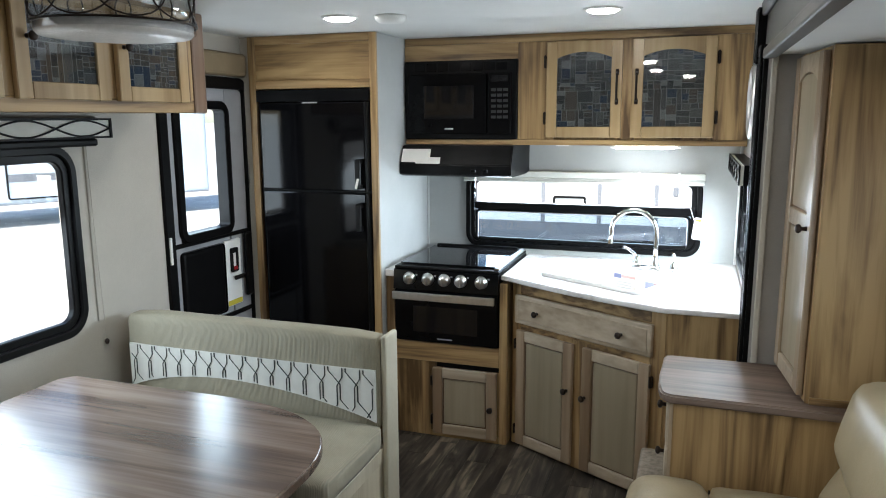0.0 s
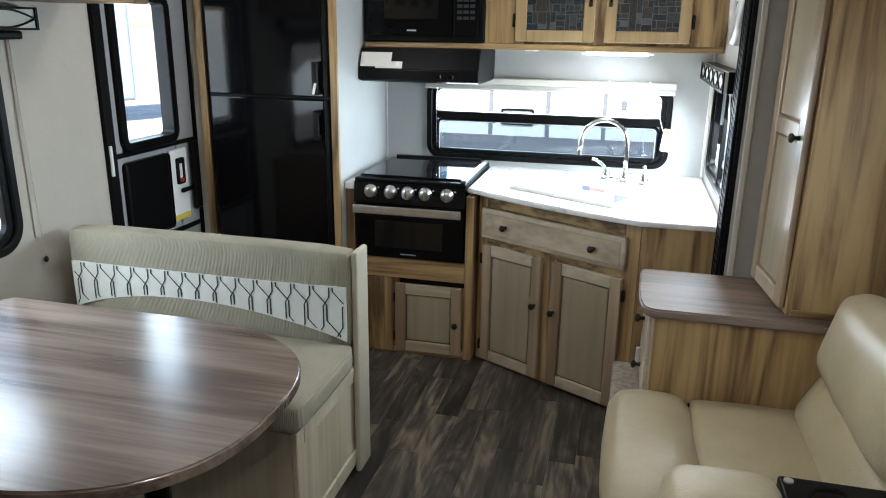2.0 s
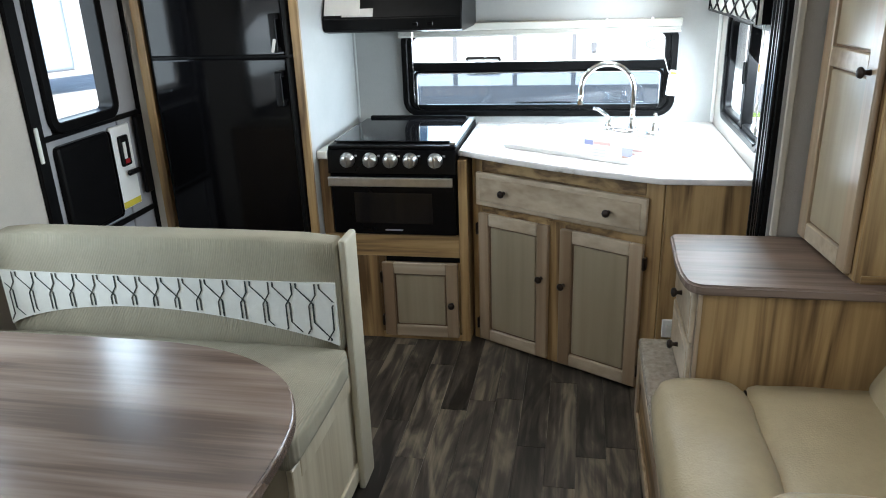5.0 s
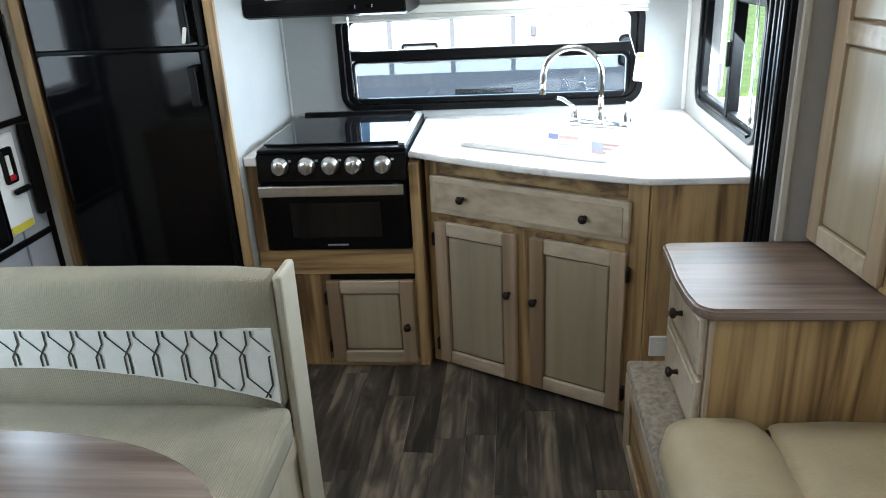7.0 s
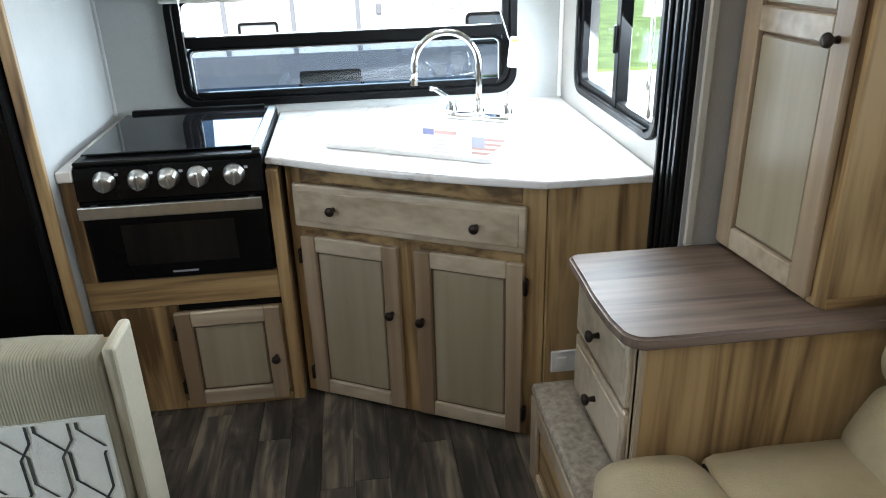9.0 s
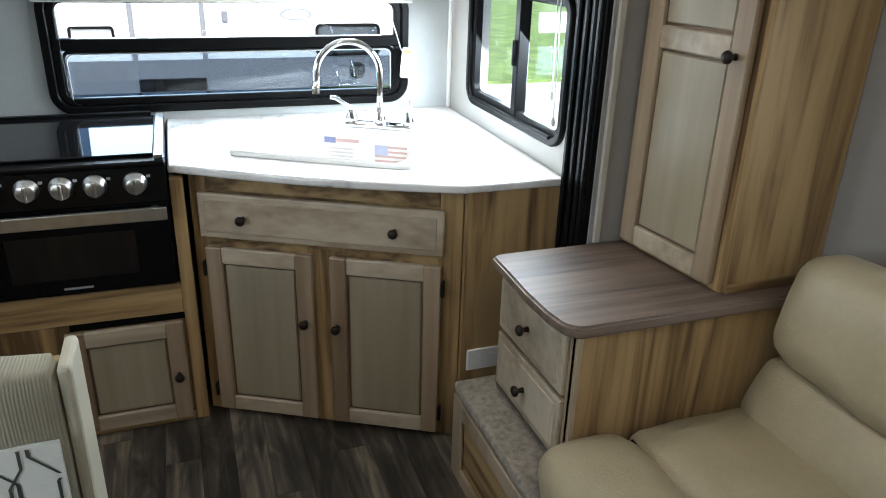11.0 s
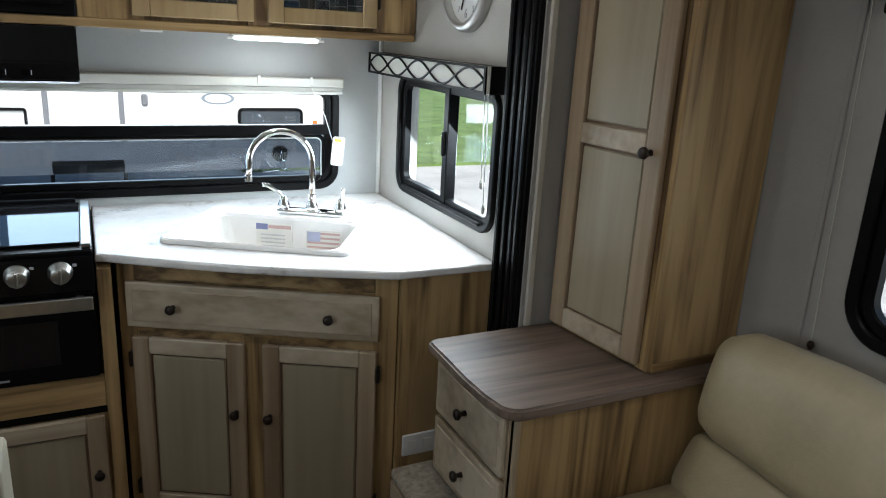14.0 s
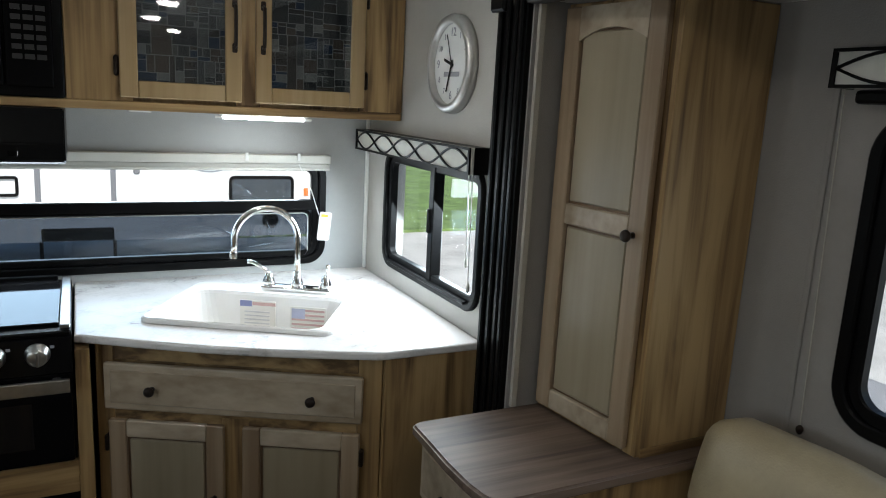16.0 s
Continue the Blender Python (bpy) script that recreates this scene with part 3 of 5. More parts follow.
for y0, z1 in ((2.965, 0.98), (2.985, 1.05)):
    c = thing("blind_cord", XR - 0.02, y0, z1, "thin white looped blind cord beside the side window", "cord")
    part("cord", tube([(XR - 0.03, y0, 1.32), (XR - 0.022, y0 + 0.01, 1.2), (XR - 0.021, y0 + 0.004, z1)], 0.0018, 6), WHITE, c)
    part("toggle", lathe([(0.003, 0.014), (0.006, 0.0), (0.005, -0.012), (0.002, -0.016)], (XR - 0.021, y0 + 0.004, z1), seg=10), BLIND, c, "small pale toggle", True)

# mini blind, drawn up, over the kitchen window
bl = thing("mini_blind", -0.578, YB - 0.03, 1.24, "drawn-up off-white metal mini blind above kitchen window", "blind")
part("head_rail", box(-1.20, 0.045, YB - 0.042, YB - 0.003, 1.252, 1.284, 0.003), BLIND, bl)
for k in range(5):
    part("slat", box(-1.195, 0.04, YB - 0.04, YB - 0.006, 1.2388 + k * 0.0024, 1.2406 + k * 0.0024), BLIND, bl)
part("bottom_rail", box(-1.198, 0.042, YB - 0.041, YB - 0.005, 1.226, 1.238, 0.003), BLIND, bl)
for x in (-1.09, -0.27, -0.08):
    part("bracket", box(x - 0.006, x + 0.006, YB - 0.047, YB - 0.0415, 1.262, 1.290, 0.001), WHITE, bl)
part("cord", tube([(-0.08, YB - 0.046, 1.25), (-0.03, YB - 0.047, 1.15), (0.0, YB - 0.045, 1.06)], 0.002, 6), WHITE, bl)
part("wand", tube([(-1.13, YB - 0.046, 1.25), (-1.132, YB - 0.05, 1.10), (-1.128, YB - 0.05, 0.95)], 0.0025, 6), ACRYLIC, bl, "clear plastic tilt wand")
part("hang_tag", plate(0.048, 0.11, 0.008, -0.001, 0.001), PAPER, bl, "white paper tag", m=pose(0.022, YB - 0.048, 1.015, 0, 6, 0))

part("tag_label", box(-0.018, 0.008, -0.0025, -0.0012, 0.036, 0.046), YELLOW, bl, m=pose(0.022, YB - 0.048, 1.015, 0, 6, 0))

# ---------------- entry door ----------------
D = pose(XL, 2.91, 0.88, 0, 0, 90)
dr = thing("door_1", XL, 2.91, 0, "closed grey entry door with black frame and bright window", "door", kind="structure")
part("door_frame", ring(0.68, 1.76, 0.09, 0.055, -0.014, 0.05), BLACK, dr, m=D)
leaf = part("leaf", box(0.145, 0.285, 0.004, 0.05, -0.83, 0.83, 0.003), DOORGREY, dr, "grey door skin", m=D)
part("stile", box(-0.285, -0.225, 0.004, 0.05, -0.83, 0.83, 0.003), DOORGREY, leaf, m=D)
part("upper_panel", box(-0.224, 0.144, 0.006, 0.05, 0.74, 0.83), DOORGREY, leaf, m=D)
WD = D @ Matrix.Translation((-0.04, 0, 0.45))
part("window_ring", ring(0.40, 0.635, 0.06, 0.04, -0.012, 0.05), BLACK, leaf, "black rounded window frame", m=WD)
ob = part("pane", plate(0.33, 0.565, 0.03, 0.03, 0.034), PANE, leaf, "bright glass pane", m=WD)
ob.visible_shadow = False
part("mid_rail", box(-0.285, 0.285, -0.006, 0.03, 0.118, 0.138, 0.003), BLACK, dr, m=D)
part("kick_skin", box(-0.224, 0.144, 0.012, 0.05, -0.83, 0.13), DOORGREY, leaf, m=D)
part("slider_panel", box(-0.245, 0.065, -0.012, 0.008, -0.245, 0.095, 0.02, 3), BLACK, dr, "black moulded screen slider panel", m=D)
part("lower_rail", box(-0.285, 0.285, -0.004, 0.010, -0.285, -0.262, 0.003), BLACK, dr, m=D)
lk = part("latch_plate", box(0.07, 0.20, -0.006, 0.008, -0.23, 0.10, 0.004), WHITE, dr, "white latch plate", m=D)
part("latch_cup", box(0.105, 0.165, -0.016, -0.007, -0.06, 0.06, 0.008, 2), BLACK, lk, m=D)
part("latch_label", box(0.12, 0.138, -0.019, -0.0165, -0.03, 0.035), PAPER, lk, m=D)
part("lock_button", box(0.12, 0.15, -0.020, -0.0165, -0.05, -0.032, 0.002), RED, lk, "red lock tab", m=D)
part("lever", box(0.12, 0.20, -0.03, -0.012, -0.10, -0.08, 0.006), BLACK, lk, m=D)
part("warning_label", box(0.075, 0.19, -0.0085, -0.0065, -0.225, -0.20), YELLOW, lk, m=D)
part("strike", box(0.222, 0.276, -0.026, -0.006, -0.20, 0.12, 0.006), BLACK, dr, m=D)
part("hinge", box(-0.332, -0.318, -0.022, -0.013, 0.06, 0.18, 0.002), WHITE, dr, "white hinge cover", m=D)
part("hinge", box(0.29, 0.303, -0.022, -0.013, 0.35, 0.47, 0.002), WHITE, dr, "white hinge cover", m=D)
hd = thing("door_header", XL, 2.95, 1.77, "tan padded header strip above the entry door", "trim", kind="structure")
part("padded_strip", box(XL + 0.001, XL + 0.03, 2.62, 3.235, 1.765, 1.875, 0.02, 3), TAN, hd)

# ---------------- refrigerator ----------------
fc = thing("refrigerator_cabinet", -1.76, 3.3, 0, "natural wood surround built round the refrigerator", "cabinet")
FY = 3.205
part("side_panel", box(-1.447, -1.422, FY + 0.002, YB - 0.001, 0.0, ZC - 0.001), WALL, fc, "pale grey papered side panel")
part("front_stile", box(-1.452, -1.418, FY - 0.018, FY, 0.0, ZC - 0.002, 0.002), OAK, fc)
part("front_stile", box(-2.10, -2.062, FY - 0.018, FY, 0.0, ZC - 0.002, 0.002), OAK, fc)
part("side_panel", box(-2.10, -2.08, FY + 0.002, YB - 0.001, 0.0, ZC - 0.001), OAK, fc)
part("filler", box(XL + 0.001, -2.102, FY - 0.005, FY + 0.03, 0, ZC - 0.002), WALL_WARM, fc)
part("top_rail", box(-2.061, -1.453, FY - 0.017, FY, 1.705, 1.745, 0.002), OAK_X, fc)
part("top_rail", box(-2.061, -1.453, FY - 0.017, FY, 1.915, ZC - 0.002, 0.002), OAK_X, fc)
part("top_panel", box(-2.061, -1.453, FY - 0.006, FY + 0.01, 1.745, 1.915), OAK_X, fc, "flat wood panel")
fg = thing("refrigerator", -1.755, 3.3, 0.02, "black two-door absorption refrigerator built into wood surround", "refrigerator")
part("body", box(-2.055, -1.457, FY - 0.002, YB - 0.02, 0.02, 1.70), BLACK, fg)
part("control_strip", box(-2.055, -1.457, FY - 0.03, FY - 0.003, 1.645, 1.70, 0.003), BLACK, fg)
part("name_plate", box(-1.80, -1.72, FY - 0.0345, FY - 0.0305, 1.634, 1.642), ALU, fg, "small silver name bar")
for a, b, h0, h1 in ((1.222, 1.640, 1.235, 1.375), (0.06, 1.212, 1.035, 1.165)):
    d = part("door", box(-2.035, -1.475, FY - 0.035, FY - 0.004, a, b, 0.006, 2), FRIDGE, fg, "glossy black door skin")
    part("edge_trim", box(-1.474, -1.458, FY - 0.04, FY - 0.004, a, b, 0.003), BLACK, d)
    hb = box(-1.515, -1.488, FY - 0.075, FY - 0.062, h0, h1, 0.005, 2)
    box(-1.515, -1.488, FY - 0.064, FY - 0.034, h0, h0 + 0.02, 0.003, bm=hb)
    box(-1.515, -1.488, FY - 0.064, FY - 0.034, h1 - 0.02, h1, 0.003, bm=hb)
    part("handle", hb, BLACK, d)
    for z in (a + 0.03, b - 0.03):
        part("screw", cyl((-2.045, FY - 0.006, z), (-2.045, FY - 0.0, z), 0.004, seg=8), STEEL, d)
part("tag", plate(0.012, 0.05, 0.004, -0.001, 0.001), PAPER, fg, "white tie tag on the handle", m=pose(-1.50, FY - 0.079, 1.262, 0, 15, 0))

# ---------------- upper kitchen cabinet, microwave and hood ----------------
UY, UB = 3.553, 1.432
uc = thing("upper_cabinet", -0.6, 3.7, UB, "natural wood upper cabinet with two mosaic glass doors", "cabinet")
part("body", box(-1.42, 0.205, UY + 0.018, YB - 0.001, UB + 0.001, ZC - 0.001), OAK, uc)
part("top_rail", box(-1.42, 0.205, UY, UY + 0.017, 1.918, ZC - 0.002, 0.001), OAK_X, uc)
part("bottom_rail", box(-1.42, 0.205, UY, UY + 0.017, UB, 1.458, 0.002), OAK_X, uc)
part("stile", box(-0.835, -0.66, UY, UY + 0.017, 1.459, 1.917), OAK, uc)
part("stile", box(-0.36, -0.285, UY, UY + 0.017, 1.459, 1.917), OAK, uc)
part("stile", box(0.05, 0.205, UY, UY + 0.017, 1.459, 1.917), OAK, uc)
part("rail", box(-1.42, -0.836, UY, UY + 0.017, 1.842, 1.917), OAK_X, uc)
for k, (a, b) in enumerate(((-0.695, -0.345), (-0.302, 0.060))):
    m = pose(a, UY, 1.47)
    d = glazed_door(uc, m, b - a, 0.442, 11 + k, 0.028)
    hx = (b - a - 0.022) if k == 0 else 0.022
    hb = tube([(hx, -0.02, 0.165), (hx, -0.04, 0.172), (hx, -0.044, 0.21), (hx, -0.044, 0.25), (hx, -0.04, 0.288), (hx, -0.02, 0.295)], 0.0055, 8)
    box(hx - 0.008, hx + 0.008, -0.026, -0.02, 0.15, 0.178, 0.003, bm=hb)
    box(hx - 0.008, hx + 0.008, -0.026, -0.02, 0.282, 0.31, 0.003, bm=hb)
    part("handle", hb, BROWNMETAL, d, "dark bronze bow handle", m=m)
    hg = -0.008 if k == 0 else (b - a) + 0.008
    for z in (0.09, 0.352):
        part("hinge", box(hg - 0.007, hg + 0.007, -0.012, -0.0005, z - 0.03, z + 0.03, 0.005), BROWNMETAL, d, m=m)
BLACKKEY = mat("dim_key_print", (0.018, 0.018, 0.019), 0.5)
mw = thing("microwave", -1.13, 3.6, 1.46, "black built-in microwave oven with glass door", "microwave")
part("trim_frame", box(-1.418, -0.838, UY - 0.012, UY + 0.016, 1.459, 1.841, 0.004), BLACK, mw)
for k in range(8):
    part("vent_slat", box(-1.36 + k * 0.06, -1.308 + k * 0.06, UY - 0.016, UY - 0.0125, 1.79, 1.83, 0.001), BLACKGLOSS, mw)
part("door", box(-1.395, -0.985, UY - 0.03, UY - 0.0125, 1.485, 1.778, 0.006, 2), BLACKGLOSS, mw)
part("door_window", box(-1.31, -1.05, UY - 0.0325, UY - 0.0305, 1.56, 1.72, 0.001), BLACKGLASS, mw)
cp = part("control_panel", box(-0.980, -0.862, UY - 0.03, UY - 0.0125, 1.485, 1.778, 0.006, 2), BLACKGLOSS, mw)
part("display", box(-0.965, -0.88, UY - 0.0315, UY - 0.0305, 1.735, 1.765), BLACKGLASS, cp)
for r in range(6):
    for c in range(3):
        part("key", box(-0.962 + c * 0.03, -0.938 + c * 0.03, UY - 0.0315, UY - 0.0303, 1.56 + r * 0.026, 1.574 + r * 0.026), BLACKKEY, cp)
part("name_plate", box(-1.20, -1.155, UY - 0.0315, UY - 0.0305, 1.507, 1.514), ALU, mw, "small silver name bar")
hdp = thing("range_hood", -1.13, 3.7, 1.28, "black range hood under the microwave", "range hood")
hbm = bmesh.new()
prof = [(YB - 0.002, 1.43), (3.50, 1.43), (3.455, 1.335), (3.455, 1.285), (3.50, 1.275), (YB - 0.002, 1.275)]
f = hbm.faces.new([hbm.verts.new((-1.418, y, z)) for y, z in prof])
up = bmesh.ops.extrude_face_region(hbm, geom=[f])
bmesh.ops.translate(hbm, verts=[v for v in up["geom"] if isinstance(v, bmesh.types.BMVert)], vec=(0.575, 0, 0))
bmesh.ops.bevel(hbm, geom=hbm.edges[:], offset=0.004, segments=2, affect="EDGES")
part("canopy", hbm, BLACK, hdp)
for x in (-1.03, -0.97):
    part("switch", box(x - 0.012, x + 0.012, 3.449, 3.4545, 1.30, 1.316, 0.002), BLACKGLOSS, hdp)
pp = thing("paper_leaflet", -1.33, 3.47, 1.36, "white paper leaflets lying on the range hood", "paper")
sl = Matrix.Translation((-1.335, 3.474, 1.378)) @ pose(0, 0, 0, -25.3, 0, 0)
part("sheet", box(-0.075, 0.075, -0.004, -0.002, -0.035, 0.035), PAPER, pp, m=sl)
part("sheet", box(0.0, 0.13, -0.0015, -0.0005, -0.042, -0.008), PAPER, pp, m=sl)
led = thing("led_light_bar", -0.25, 3.68, 1.42, "lit slim white light bar under the upper cabinet", "light")
for xa, xb in ((-0.402, -0.379), (-0.103, -0.078)):
    part("end_plug", cyl((xa, 3.685, 1.418), (xb, 3.685, 1.418), 0.004, seg=8), WHITE, led)
part("housing", box(-0.39, -0.09, 3.676, 3.694, 1.425, 1.4315, 0.002), WHITE, led)
part("lens", cyl((-0.378, 3.685, 1.418), (-0.104, 3.685, 1.418), 0.0065, seg=12), STRIP, led, "glowing white lens")
lamp("led_bar_light", "AREA", look((-0.245, 3.685, 1.410), (-0.245, 3.64, 0)), 0.38, (0.9, 0.96, 1.0), 0.26, 0.03)
led2 = thing("light_clip", -0.62, 3.6, 1.425, "small white fitting under the upper cabinet", "light")
part("housing", box(-0.665, -0.60, 3.66, 3.685, 1.424, 1.4315, 0.002), WHITE, led2)

# ---------------- wall clock ----------------
ck = thing("wall_clock", XR, 3.165, 1.617, "round silver-rimmed wall clock with white face", "clock")
CK = pose(XR, 3.165, 1.617, 0, 0, -90)
part("rim", lathe([(0.118, -0.03), (0.126, -0.034), (0.138, -0.03), (0.145, -0.018), (0.145, -0.001), (0.118, -0.001)], (0, 0, 0), "y", 48, False), ALU, ck, "satin silver rim", True, CK)
part("dial", cyl((0, -0.008, 0), (0, -0.012, 0), 0.119, seg=48), WHITE, ck, m=CK)
for k in range(1, 13):
    a = radians(90 - 30 * k)
    text(str(k), CK @ pose(0.092 * math.cos(a), -0.013, 0.092 * math.sin(a), 90), 0.036 if k % 3 == 0 else 0.024, GREYPRINT, "numeral", ck)
for L, wd, deg in ((0.05, 0.008, 287), (0.085, 0.006, 198), (0.092, 0.002, 338)):
    part("clock_hand", box(-wd / 2, wd / 2, -0.016, -0.0145, -0.012, L), BLACK, ck, m=CK @ pose(0, 0, 0, 0, deg, 0))
part("name_bar", box(-0.05, 0.05, -0.0135, -0.0125, -0.036, -0.022), GREYPRINT, ck, "plain grey lettering bar", m=CK)

# ---------------- cooker and base cabinets ----------------
SX0, SX1, SY = -1.374, -0.848, 3.262
rg = thing("range_cooker", -1.117, 3.55, 0.48, "black gas range with steel knobs and oven handle", "oven")
part("body", box(SX0, SX1, SY + 0.012, YB - 0.03, 0.482, 0.842), BLACK, rg)
od = part("oven_door", box(SX0 + 0.004, SX1 - 0.004, SY - 0.012, SY + 0.011, 0.486, 0.742, 0.005, 2), BLACKGLOSS, rg, "glossy black oven door")
part("oven_window", box(SX0 + 0.1, SX1 - 0.1, SY - 0.0135, SY - 0.0125, 0.535, 0.665), BLACKGLASS, od)
part("name_bar", box(-1.15, -1.075, SY - 0.0136, SY - 0.0125, 0.503, 0.509), GREYPRINT, od)
part("handle", box(SX0 + 0.008, SX1 - 0.008, SY - 0.058, SY - 0.044, 0.702, 0.740, 0.003, 2), STEEL, od, "brushed steel bar handle")
for x in (SX0 + 0.03, SX1 - 0.05):
    part("handle_post", box(x, x + 0.02, SY - 0.045, SY - 0.011, 0.710, 0.732, 0.002), STEEL, od)
cpn = bmesh.new()
f = cpn.faces.new([cpn.verts.new((SX0, y, z)) for y, z in ((SY + 0.011, 0.746), (SY - 0.018, 0.746), (SY - 0.006, 0.838), (SY + 0.011, 0.846))])
up = bmesh.ops.extrude_face_region(cpn, geom=[f])
bmesh.ops.translate(cpn, verts=[v for v in up["geom"] if isinstance(v, bmesh.types.BMVert)], vec=(SX1 - SX0, 0, 0))
cpn = part("control_panel", cpn, BLACKGLOSS, rg)
for x in (-1.290, -1.195, -1.112, -1.030, -0.929):
    kb = lathe([(0.031, 0), (0.031, 0.006), (0.026, 0.010), (0.025, 0.026), (0.021, 0.030), (0.001, 0.029)], (0, 0, 0), seg=24)
    km = Matrix.Translation((x, SY - 0.012, 0.802)) @ pose(0, 0, 0, 97, 0, 0)
    kn = part("knob", kb, STEEL, rg, "silver burner knob", True, km)
    part("grip", box(-0.004, 0.004, -0.022, 0.022, 0.029, 0.037, 0.002), STEEL, kn, m=km)
    part("mark", box(x + 0.030, x + 0.040, SY - 0.0135, SY - 0.0105, 0.815, 0.822), GREYPRINT, cpn)
part("cooktop", box(SX0, SX1, SY + 0.0, YB - 0.03, 0.8425, 0.856, 0.004), BLACK, rg)
part("glass_lid", box(SX0 + 0.012, SX1 - 0.03, SY + 0.05, YB - 0.07, 0.860, 0.866, 0.002), BLACKGLASS, rg, "folded black glass lid")
part("lid_hinge", box(SX0 + 0.03, SX1 - 0.04, YB - 0.069, YB - 0.045, 0.857, 0.877, 0.003), BLACK, rg)
part("side_trim", box(SX1 - 0.028, SX1 - 0.002, SY + 0.02, YB - 0.04, 0.8565, 0.868, 0.002), STEEL, rg)
for x, y in ((-1.34, 3.33), (-0.90, 3.33), (-1.34, 3.76), (-0.90, 3.76)):
    part("lid_bumper", box(x - 0.01, x + 0.01, y - 0.01, y + 0.01, 0.8565, 0.8595), BLACK, rg)
bc = thing("range_cabinet", -1.1, 3.5, 0, "natural wood base cabinet below the range with small door", "cabinet")
part("body", box(-1.418, -0.805, SY + 0.018, YB - 0.001, 0.0, 0.480), OAK, bc)
part("left_stile", box(-1.418, -1.377, SY - 0.002, SY + 0.5, 0.4815, 0.80), OAK, bc)
part("right_stile", box(-0.843, -0.806, SY - 0.002, SY + 0.5, 0.0, 0.80, 0.002), OAK, bc)
part("apron", box(-1.418, -0.844, SY - 0.001, SY + 0.017, 0.385, 0.480, 0.002), OAK_X, bc)
part("dark_gap", box(-1.16, -0.844, SY + 0.008, SY + 0.0175, 0.360, 0.384), BLACK, bc)
part("side_panel", box(-1.418, -1.19, SY, SY + 0.017, 0.0, 0.384, 0.002), OAK, bc)
part("bottom_rail", box(-1.189, -0.844, SY, SY + 0.017, 0.0, 0.03), OAK_X, bc)
part("centre_stile", box(-1.189, -1.165, SY + 0.001, SY + 0.017, 0.031, 0.384), OAK, bc)
cab_door("door", bc, pose(-1.175, SY, 0.022), 0.323, 0.34, 0.05, knob=(0.296, 0.16), hinges=-0.006)

P0, P1 = Vector((-0.7925, 3.3147, 0)), Vector((-0.083, 2.934, 0))
ang = math.degrees(math.atan2(P1.y - P0.y, P1.x - P0.x))
DG = pose(P0.x, P0.y, 0, 0, 0, ang)
LD = (P1 - P0).length
sc = thing("sink_cabinet", -0.3, 3.4, 0, "natural wood diagonal sink base with drawer and two doors", "cabinet")
part("body", prism([(-0.79, 3.333), (-0.079, 2.951), (0.205, 2.937), (0.205, YB - 0.001), (-0.80, YB - 0.001)], 0.0, 0.70), OAK, sc)
part("side_panel", box(-0.080, 0.205, 2.918, 2.936, 0.0, 0.81, 0.002), OAK, sc)
for a, b, z0, z1, mm in ((0.0, 0.05, 0.0, 0.81, OAK), (LD - 0.065, LD, 0.0, 0.81, OAK), (0.355, 0.435, 0.0, 0.60, OAK), (0.051, LD - 0.066, 0.755, 0.81, OAK_X), (0.051, LD - 0.066, 0.575, 0.62, OAK_X), (0.051, 0.354, 0.0, 0.04, OAK_X), (0.436, LD - 0.066, 0.0, 0.04, OAK_X)):
    part("face_frame", box(a, b, 0.0, 0.017, z0, z1, 0.0015), mm, sc, m=DG)
part("upper_face", box(0.051, LD - 0.066, 0.006, 0.016, 0.62, 0.755), OAK_X, sc, m=DG)
drawer_front(sc, DG @ Matrix.Translation((0.03, -0.001, 0.613)), 0.725, 0.137, (0.139, 0.585))
cab_door("door", sc, DG @ Matrix.Translation((0.04, -0.001, 0.014)), 0.327, 0.567, 0.05, knob=(0.301, 0.348), hinges=-0.006)
cab_door("door", sc, DG @ Matrix.Translation((0.42, -0.001, 0.014)), 0.33, 0.567, 0.05, knob=(0.02, 0.342), hinges=0.336)
ot = thing("outlet", -0.01, 2.917, 0.28, "white double power outlet on the cabinet side", "outlet")
part("cover_plate", box(-0.062, 0.048, 2.910, 2.9175, 0.245, 0.316, 0.003), WHITE, ot)
for x in (-0.033, 0.019):
    part("socket", box(x - 0.014, x + 0.014, 2.907, 2.9095, 0.266, 0.296, 0.001), PAPER, ot)

# worktop with a sink opening
SA = -30.5
SKM = pose(-0.318, 3.405, 0.836, 0, 0, SA)
wt = thing("worktop", -0.3, 3.5, 0.80, "white marble-look laminate worktop round the corner sink", "worktop")
FA, FB, BULGE = Vector((-0.825, 3.280)), Vector((-0.112, 2.903)), 0.026
fd = (FB - FA).normalized()
front = [(-0.843, 3.285)] + [tuple(FA.lerp(FB, k / 14) + Vector((fd.y, -fd.x)) * BULGE * math.sin(math.pi * k / 14)) for k in range(15)] + [(-0.095, 2.899), (0.208, 2.897)]
outer = front + [(0.208, YB - 0.001), (-0.843, YB - 0.001)]
inner = [(SKM @ Vector((x, y, 0))).to_2d() for x, y in rounded(0.50, 0.39, 0.03, 3)]
bm = bmesh.new()
for loop in (outer, inner):
    vs = [bm.verts.new((x, y, 0.811)) for x, y in loop]
    for a, b in zip(vs, vs[1:] + vs[:1]):
        bm.edges.new((a, b))
bmesh.ops.triangle_fill(bm, edges=bm.edges[:], use_beauty=True)
up = bmesh.ops.extrude_face_region(bm, geom=bm.faces[:])
bmesh.ops.translate(bm, verts=[v for v in up["geom"] if isinstance(v, bmesh.types.BMVert)], vec=(0, 0, 0.024))
rim = [e for e in bm.edges if e.is_manifold and e.calc_face_angle(0) > 1.2 and abs(e.verts[0].co.z - e.verts[1].co.z) < 1e-6 and min(v.co.y for v in e.verts) < 3.29]
